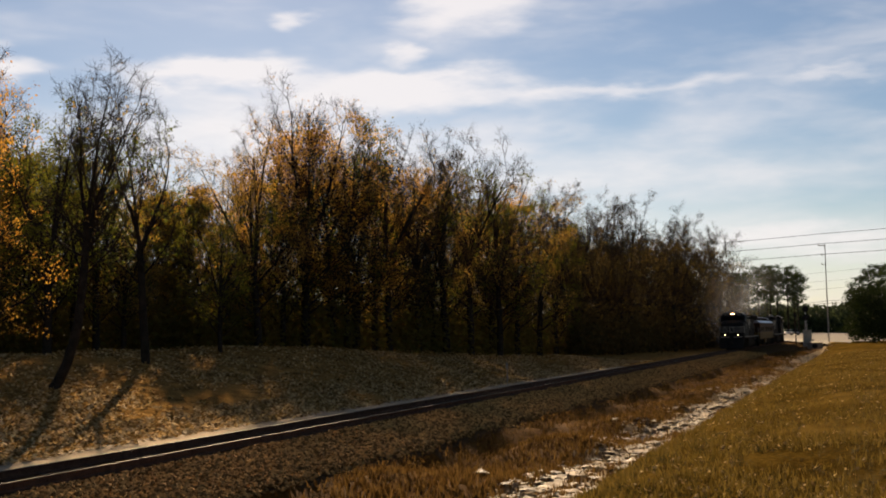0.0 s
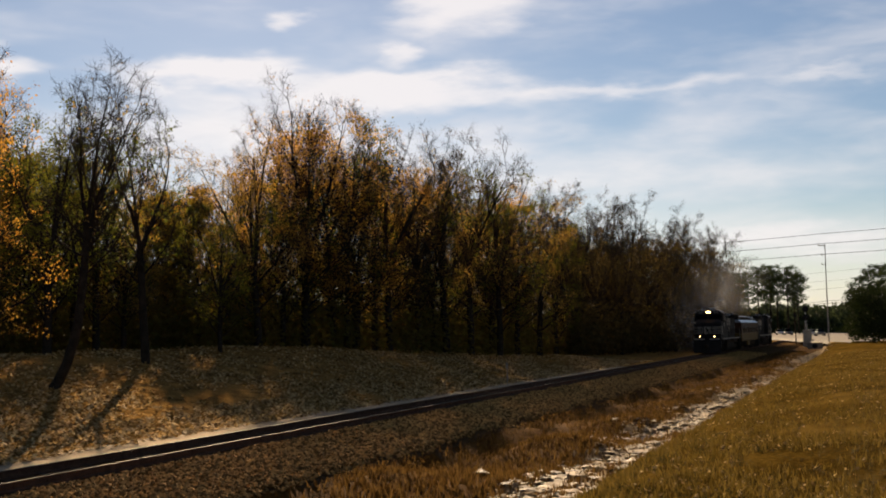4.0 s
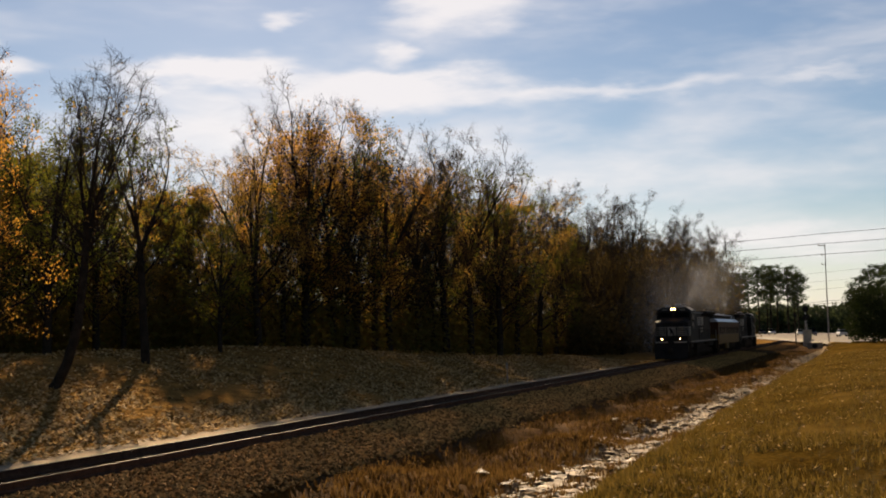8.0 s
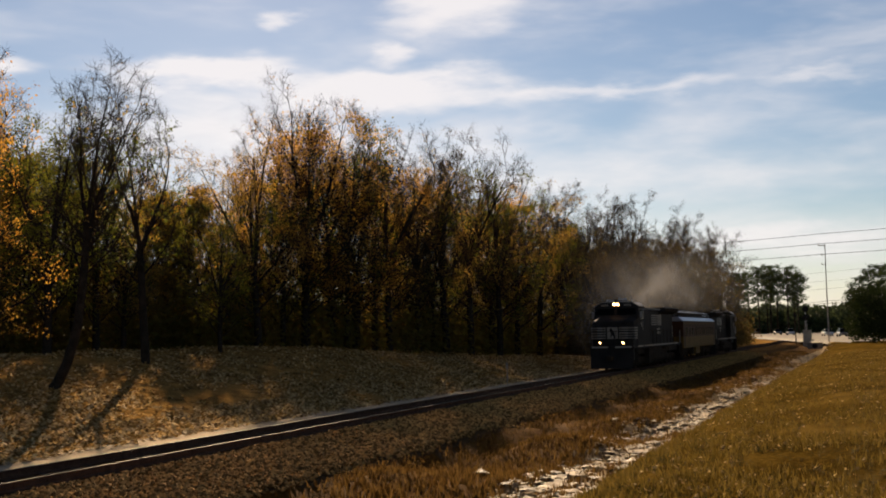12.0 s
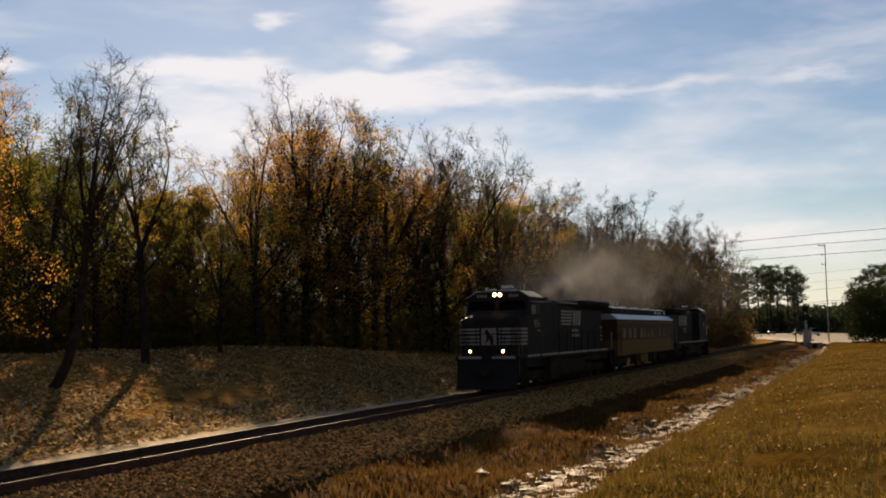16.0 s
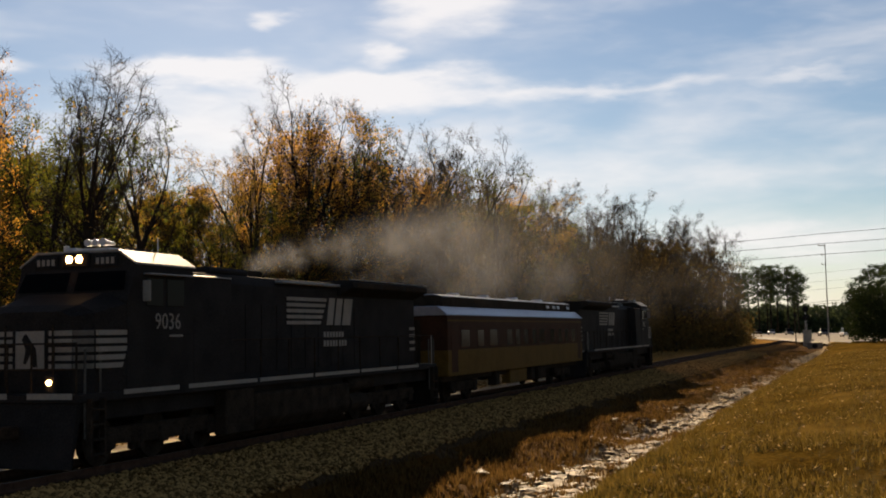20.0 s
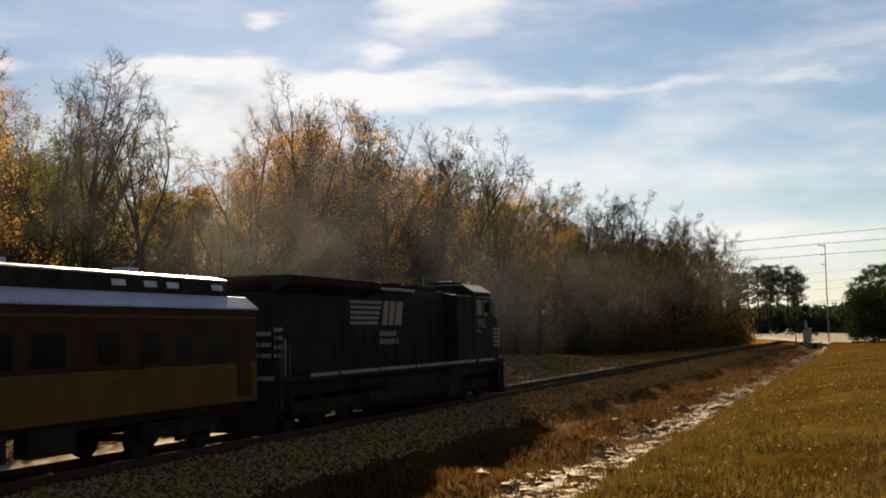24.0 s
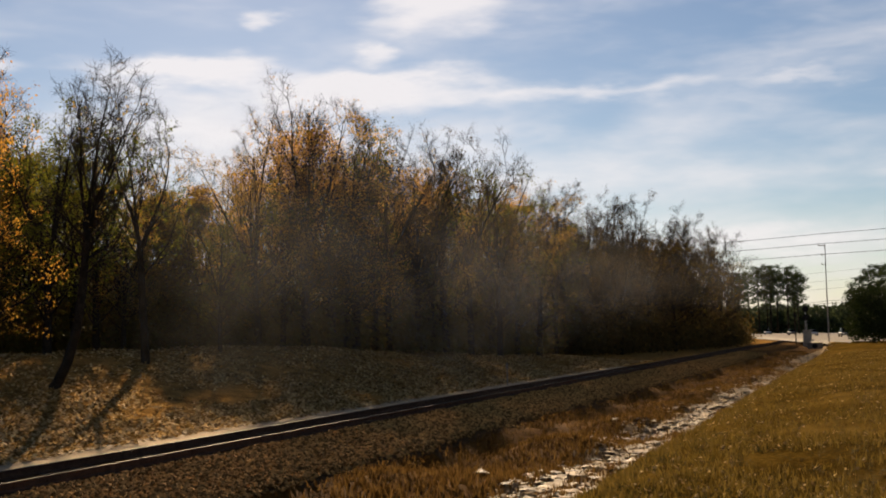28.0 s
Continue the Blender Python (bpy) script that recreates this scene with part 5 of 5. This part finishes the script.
PINES = [pine_kind(31, 20, "tall dark pine with a tufted crown"), pine_kind(32, 20, "tall dark pine with a tufted crown")]
FAR = [(410, 38, 20, 0), (405, 36.3, 21, 1), (408, 33.4, 20.5, 0), (400, 29.6, 21.5, 1), (412, 27.8, 21, 0), (404, 26.2, 22, 1), (411, 24.4, 21, 0), (402, 20.4, 21.5, 1), (408, 18.6, 20.5, 0), (404, 17.2, 19, 1),
       (420, 46, 19, 0), (408, 50, 18, 1), (410, 56, 18, 0), (380, 0.5, 13, 0), (390, -2, 17, 1), (384, -5, 19.5, 0), (392, -8, 20.5, 1), (380, -11, 20, 0), (390, -14, 21, 1), (385, -18, 21, 0), (380, -22, 21, 1)]
for i, (x, y, h, k) in enumerate(FAR):
    m = pose(x, y, 0.3, 0, 0, 47 * i) @ Matrix.Scale(h / 20, 4)
    if i in (0, 1):
        PINES[i].matrix_world = m
    else:
        copy_thing(PINES[k], m)


def thicket(name, label, category, count, place, size, material, leaves=40, tall=(3, 10)):
    """Dense far brush or a hedge: many leaf clumps in one object."""
    r = random.Random(name)
    verts, faces = [], []
    for _ in range(count):
        x, y = place(r)
        z, h = ground(x, y), r.uniform(*tall)
        for _ in range(leaves):
            p = Vector((x + r.gauss(0, 1.2), y + r.gauss(0, 1.2), z + h * r.random() ** 0.8))
            a = Vector((r.gauss(0, 1), r.gauss(0, 1), r.gauss(0, 0.8))).normalized()
            b = a.orthogonal().normalized()
            s = size * r.uniform(0.6, 1.5)
            k = len(verts)
            verts += [p, p + (a * 0.5 + b * 0.45) * s, p + a * s, p + (a * 0.5 - b * 0.45) * s]
            faces.append((k, k + 1, k + 2, k + 3))
    return tagged(mesh_of(name, verts, faces, M[material]), label, category, kind="stuff")


thicket("far_woods", "evergreen woods beyond the road, paled to paint in haze", "woods", 2200, lambda r: (r.uniform(430, 475), r.uniform(-70, 110)), 1.2, "hazed_green", 40, (6, 11.0))
thicket("roadside_hedge", "low dark hedge along the road", "hedge", 160, lambda r: (lambda u: (u, road_y(u, 39 + r.uniform(0, 4))))(r.uniform(330, 520)), 0.5, "evergreen", 40, (1, 2.2))
thicket("edge_brush", "dark bare brush and saplings along the wood's far edge", "undergrowth", 420, lambda r: (lambda u: (u, lerp_table([(115, 27.0), (140, 24.6), (160, 22.2), (190, 20.6), (225, 20.2)], u) + r.uniform(-0.8, 2.5)))(r.uniform(115, 225)), 0.34, "leaf_dull", 90, (2.0, 6.0))
# added backing: dark leaves close sky gaps and stand for the wood's shade
thicket("wood_floor_brush", "dark brush added deep in the wood, its shade in the colour", "undergrowth", 2000, lambda r: (r.uniform(60, 300), r.uniform(66, 96)), 0.7, "evergreen", 40, (2, 7.5))


def bush(x, y, h, w):
    """A dense evergreen bush: stems and a full, uneven crown of leaves."""
    r = random.Random(91)
    t = thing("bush", pose(x, y, ground(x, y)), "large dense dark-green bush at the lawn's far edge", "bush")
    b = None
    for k in range(9):
        a = k * 0.7
        b = rod((0.25 * math.cos(a), 0.25 * math.sin(a), 0), (w * 0.3 * math.cos(a), w * 0.3 * math.sin(a), h * 0.6), 0.09, 5, 0.03, b)
    part("stems", b, M["bark"], t)
    verts, faces = [], []
    lumps = [(r.uniform(-0.8, 0.8) * w / 2, r.uniform(-0.85, 0.85) * w / 2, h * r.uniform(0.06, 0.84), r.uniform(0.6, 1.2)) for _ in range(95)]
    for lx, ly, lz, lr in lumps:
        for _ in range(330):
            d = Vector((r.gauss(0, 1), r.gauss(0, 1), r.gauss(0, 1))).normalized() * lr * r.uniform(0.55, 1.08)
            p = Vector((lx, ly, max(0.05, lz + d.z))) + Vector((d.x, d.y, 0))
            a = Vector((r.gauss(0, 1), r.gauss(0, 1), r.gauss(0.2, 0.8))).normalized()
            q = a.orthogonal().normalized()
            s = r.uniform(0.1, 0.24)
            k = len(verts)
            verts += [p, p + (a * 0.5 + q * 0.35) * s, p + a * s, p + (a * 0.5 - q * 0.35) * s]
            faces.append((k, k + 1, k + 2, k + 3))
    mesh_of("crown", verts, faces, M["evergreen"], t)


bush(114, -3.2, 6.0, 7.8)


# ---- clouds: a thin shell far off, which drifts ----
def build_clouds():
    m, n, l, p = material("cloud")
    tc, sep, cmb = n.new("ShaderNodeTexCoord"), n.new("ShaderNodeSeparateXYZ"), n.new("ShaderNodeCombineXYZ")
    l.new(tc.outputs["Object"], sep.inputs[0])
    squash = n.new("ShaderNodeMath")
    squash.operation, squash.inputs[1].default_value = "MULTIPLY", 3.6
    l.new(sep.outputs[2], squash.inputs[0])
    l.new(sep.outputs[0], cmb.inputs[0]), l.new(sep.outputs[1], cmb.inputs[1]), l.new(squash.outputs[0], cmb.inputs[2])
    n1, n2 = n.new("ShaderNodeTexNoise"), n.new("ShaderNodeTexNoise")
    for t, s, d in ((n1, 0.0011, 0.2), (n2, 0.005, 0.4)):
        t.inputs["Scale"].default_value, t.inputs["Detail"].default_value, t.inputs["Distortion"].default_value = s, 4, d
        l.new(cmb.outputs[0], t.inputs["Vector"])
    mixn = n.new("ShaderNodeMath")
    mixn.operation, mixn.inputs[1].default_value = "MULTIPLY_ADD", 0.22
    l.new(n2.outputs[0], mixn.inputs[0])
    l.new(n1.outputs[0], mixn.inputs[2])
    # more cloud in a band above the trees, haze near the horizon
    high = n.new("ShaderNodeValToRGB")
    e = high.color_ramp.elements
    while len(e) < 7:
        e.new(0.5)
    for el, (pos, v) in zip(e, ((0.0, 0.36), (0.10, 0.2), (0.2, 0.11), (0.42, 0.1), (0.56, 0.08), (0.68, 0.08), (0.85, 0.08))):
        el.position, el.color = pos, (v, v, v, 1)
    zed = n.new("ShaderNodeMath")
    zed.operation, zed.inputs[1].default_value = "DIVIDE", 1400.0
    l.new(sep.outputs[2], zed.inputs[0])
    l.new(zed.outputs[0], high.inputs[0])
    add = n.new("ShaderNodeMath")
    l.new(mixn.outputs[0], add.inputs[0])
    l.new(high.outputs[0], add.inputs[1])
    # a few soft banks of cloud: bearing across the view, height, half sizes, weight
    bend = n.new("ShaderNodeVectorMath")
    bend.operation, bend.inputs[1].default_value = "MULTIPLY_ADD", (420, 420, 170)
    warp = n.new("ShaderNodeTexNoise")
    warp.inputs["Scale"].default_value, warp.inputs["Detail"].default_value = 0.0035, 5
    l.new(cmb.outputs[0], warp.inputs["Vector"])
    l.new(warp.outputs["Color"], bend.inputs[0])
    l.new(tc.outputs["Object"], bend.inputs[2])
    for u, w, a, b, weight in ((0.015, 0.285, 0.065, 0.035, 0.6), (-0.19, 0.222, 0.1, 0.015, 0.55), (-0.36, 0.222, 0.06, 0.016, 0.5), (-0.02, 0.207, 0.11, 0.02, 0.55), (-0.1, 0.17, 0.22, 0.06, 0.34), (0.154, 0.205, 0.1, 0.008, 0.24),
                               (0.315, 0.205, 0.05, 0.006, 0.16), (-0.128, 0.265, 0.02, 0.01, 0.3), (0.315, 0.07, 0.11, 0.016, 0.25), (-0.035, 0.237, 0.025, 0.01, 0.3), (0.05, 0.14, 0.2, 0.04, 0.2)):
        dot, off, size = n.new("ShaderNodeVectorMath"), n.new("ShaderNodeVectorMath"), n.new("ShaderNodeVectorMath")
        off.operation, size.operation = "SUBTRACT", "LENGTH"
        R_ = 4200.0
        off.inputs[1].default_value = (R_ * u * math.cos(YAW) + 210, -R_ * u * math.sin(YAW) + 210, R_ * w + 85)
        l.new(bend.outputs[0], off.inputs[0])
        across, upward = n.new("ShaderNodeVectorMath"), n.new("ShaderNodeVectorMath")
        across.operation = upward.operation = "DOT_PRODUCT"
        across.inputs[1].default_value = (math.cos(YAW) / (R_ * a), -math.sin(YAW) / (R_ * a), 0)
        upward.inputs[1].default_value = (0, 0, 1 / (R_ * b))
        l.new(off.outputs[0], across.inputs[0]), l.new(off.outputs[0], upward.inputs[0])
        n.remove(dot)
        flat = n.new("ShaderNodeCombineXYZ")
        l.new(across.outputs["Value"], flat.inputs[0]), l.new(upward.outputs["Value"], flat.inputs[1])
        l.new(flat.outputs[0], size.inputs[0])
        soft = n.new("ShaderNodeMapRange")
        soft.interpolation_type = "SMOOTHSTEP"
        soft.inputs[1].default_value, soft.inputs[2].default_value, soft.inputs[3].default_value, soft.inputs[4].default_value = 0.0, 1.3, weight, 0.0
        l.new(size.outputs["Value"], soft.inputs[0])
        more = n.new("ShaderNodeMath")
        l.new(add.outputs[0], more.inputs[0]), l.new(soft.outputs[0], more.inputs[1])
        add = more
    cut = n.new("ShaderNodeMapRange")
    cut.interpolation_type = "SMOOTHSTEP"
    cut.inputs[1].default_value, cut.inputs[2].default_value, cut.inputs[4].default_value = 0.6, 1.16, 0.85
    l.new(add.outputs[0], cut.inputs[0])
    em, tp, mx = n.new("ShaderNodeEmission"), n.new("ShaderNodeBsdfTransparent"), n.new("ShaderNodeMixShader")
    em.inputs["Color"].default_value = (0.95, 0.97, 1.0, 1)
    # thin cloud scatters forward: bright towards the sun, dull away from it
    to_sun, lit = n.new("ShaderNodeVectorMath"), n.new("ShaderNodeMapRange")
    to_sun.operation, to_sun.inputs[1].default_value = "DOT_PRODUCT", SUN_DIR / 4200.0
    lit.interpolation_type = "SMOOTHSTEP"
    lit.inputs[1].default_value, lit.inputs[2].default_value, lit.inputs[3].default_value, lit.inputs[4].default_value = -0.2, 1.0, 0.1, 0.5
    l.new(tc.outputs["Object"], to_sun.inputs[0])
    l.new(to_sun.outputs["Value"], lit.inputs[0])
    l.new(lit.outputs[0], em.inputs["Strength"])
    l.new(cut.outputs[0], mx.inputs[0])
    l.new(tp.outputs[0], mx.inputs[1])
    l.new(em.outputs[0], mx.inputs[2])
    l.new(mx.outputs[0], n["Material Output"].inputs["Surface"])
    verts, faces = [], []
    R, na, ne = 4200.0, 72, 12
    for i in range(na):
        for j in range(ne + 1):
            a, el = math.tau * i / na, radians(-1 + 66 * j / ne)
            verts.append((R * math.cos(el) * math.cos(a), R * math.cos(el) * math.sin(a), R * math.sin(el)))
    for i in range(na):
        for j in range(ne):
            k, q = i * (ne + 1) + j, ((i + 1) % na) * (ne + 1) + j
            faces.append((k, q, q + 1, k + 1))
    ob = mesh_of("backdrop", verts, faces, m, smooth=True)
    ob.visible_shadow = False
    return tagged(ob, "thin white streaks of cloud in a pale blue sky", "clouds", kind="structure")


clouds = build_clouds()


# ---- what moves ----
def motions():
    walk(lead, [(t, on_line(s, LOCO)) for t, s in RUN])
    walk(coach, [(t, on_line(s + LOCO, COACH)) for t, s in RUN])
    walk(trail, [(t, on_line(s + LOCO + COACH, LOCO, True)) for t, s in RUN])
    for ob, home, r, way in WHEELS:
        t, s0, rows = 0.0, RUN[0][1], []
        while t < 28.0:
            s = lerp_table(RUN, t)
            rows.append((t, pose(*home, 0, way * math.degrees((s - s0) / r), 0)))
            fast = s - lerp_table(RUN, t + 0.1)
            t = round((t + max(0.0334, 0.1 * 1.2 * r / max(fast, 0.3))) * FPS) / FPS
        s = lerp_table(RUN, 28.0)
        rows.append((28.0, pose(*home, 0, way * math.degrees((s - s0) / r), 0)))
        walk(ob, rows)
    for p in PUFFS:
        walk(p[0], [(t * 0.5, puff_pose(p, t * 0.5)) for t in range(57)])
    for ob, t0 in CARS:
        walk(ob, [(t, car_pose(t0, t)) for t in range(29)])
    walk(clouds, [(0, pose(0, 0, 0)), (28, pose(0, 0, 0, 0, 0, 1.45))])


motions()
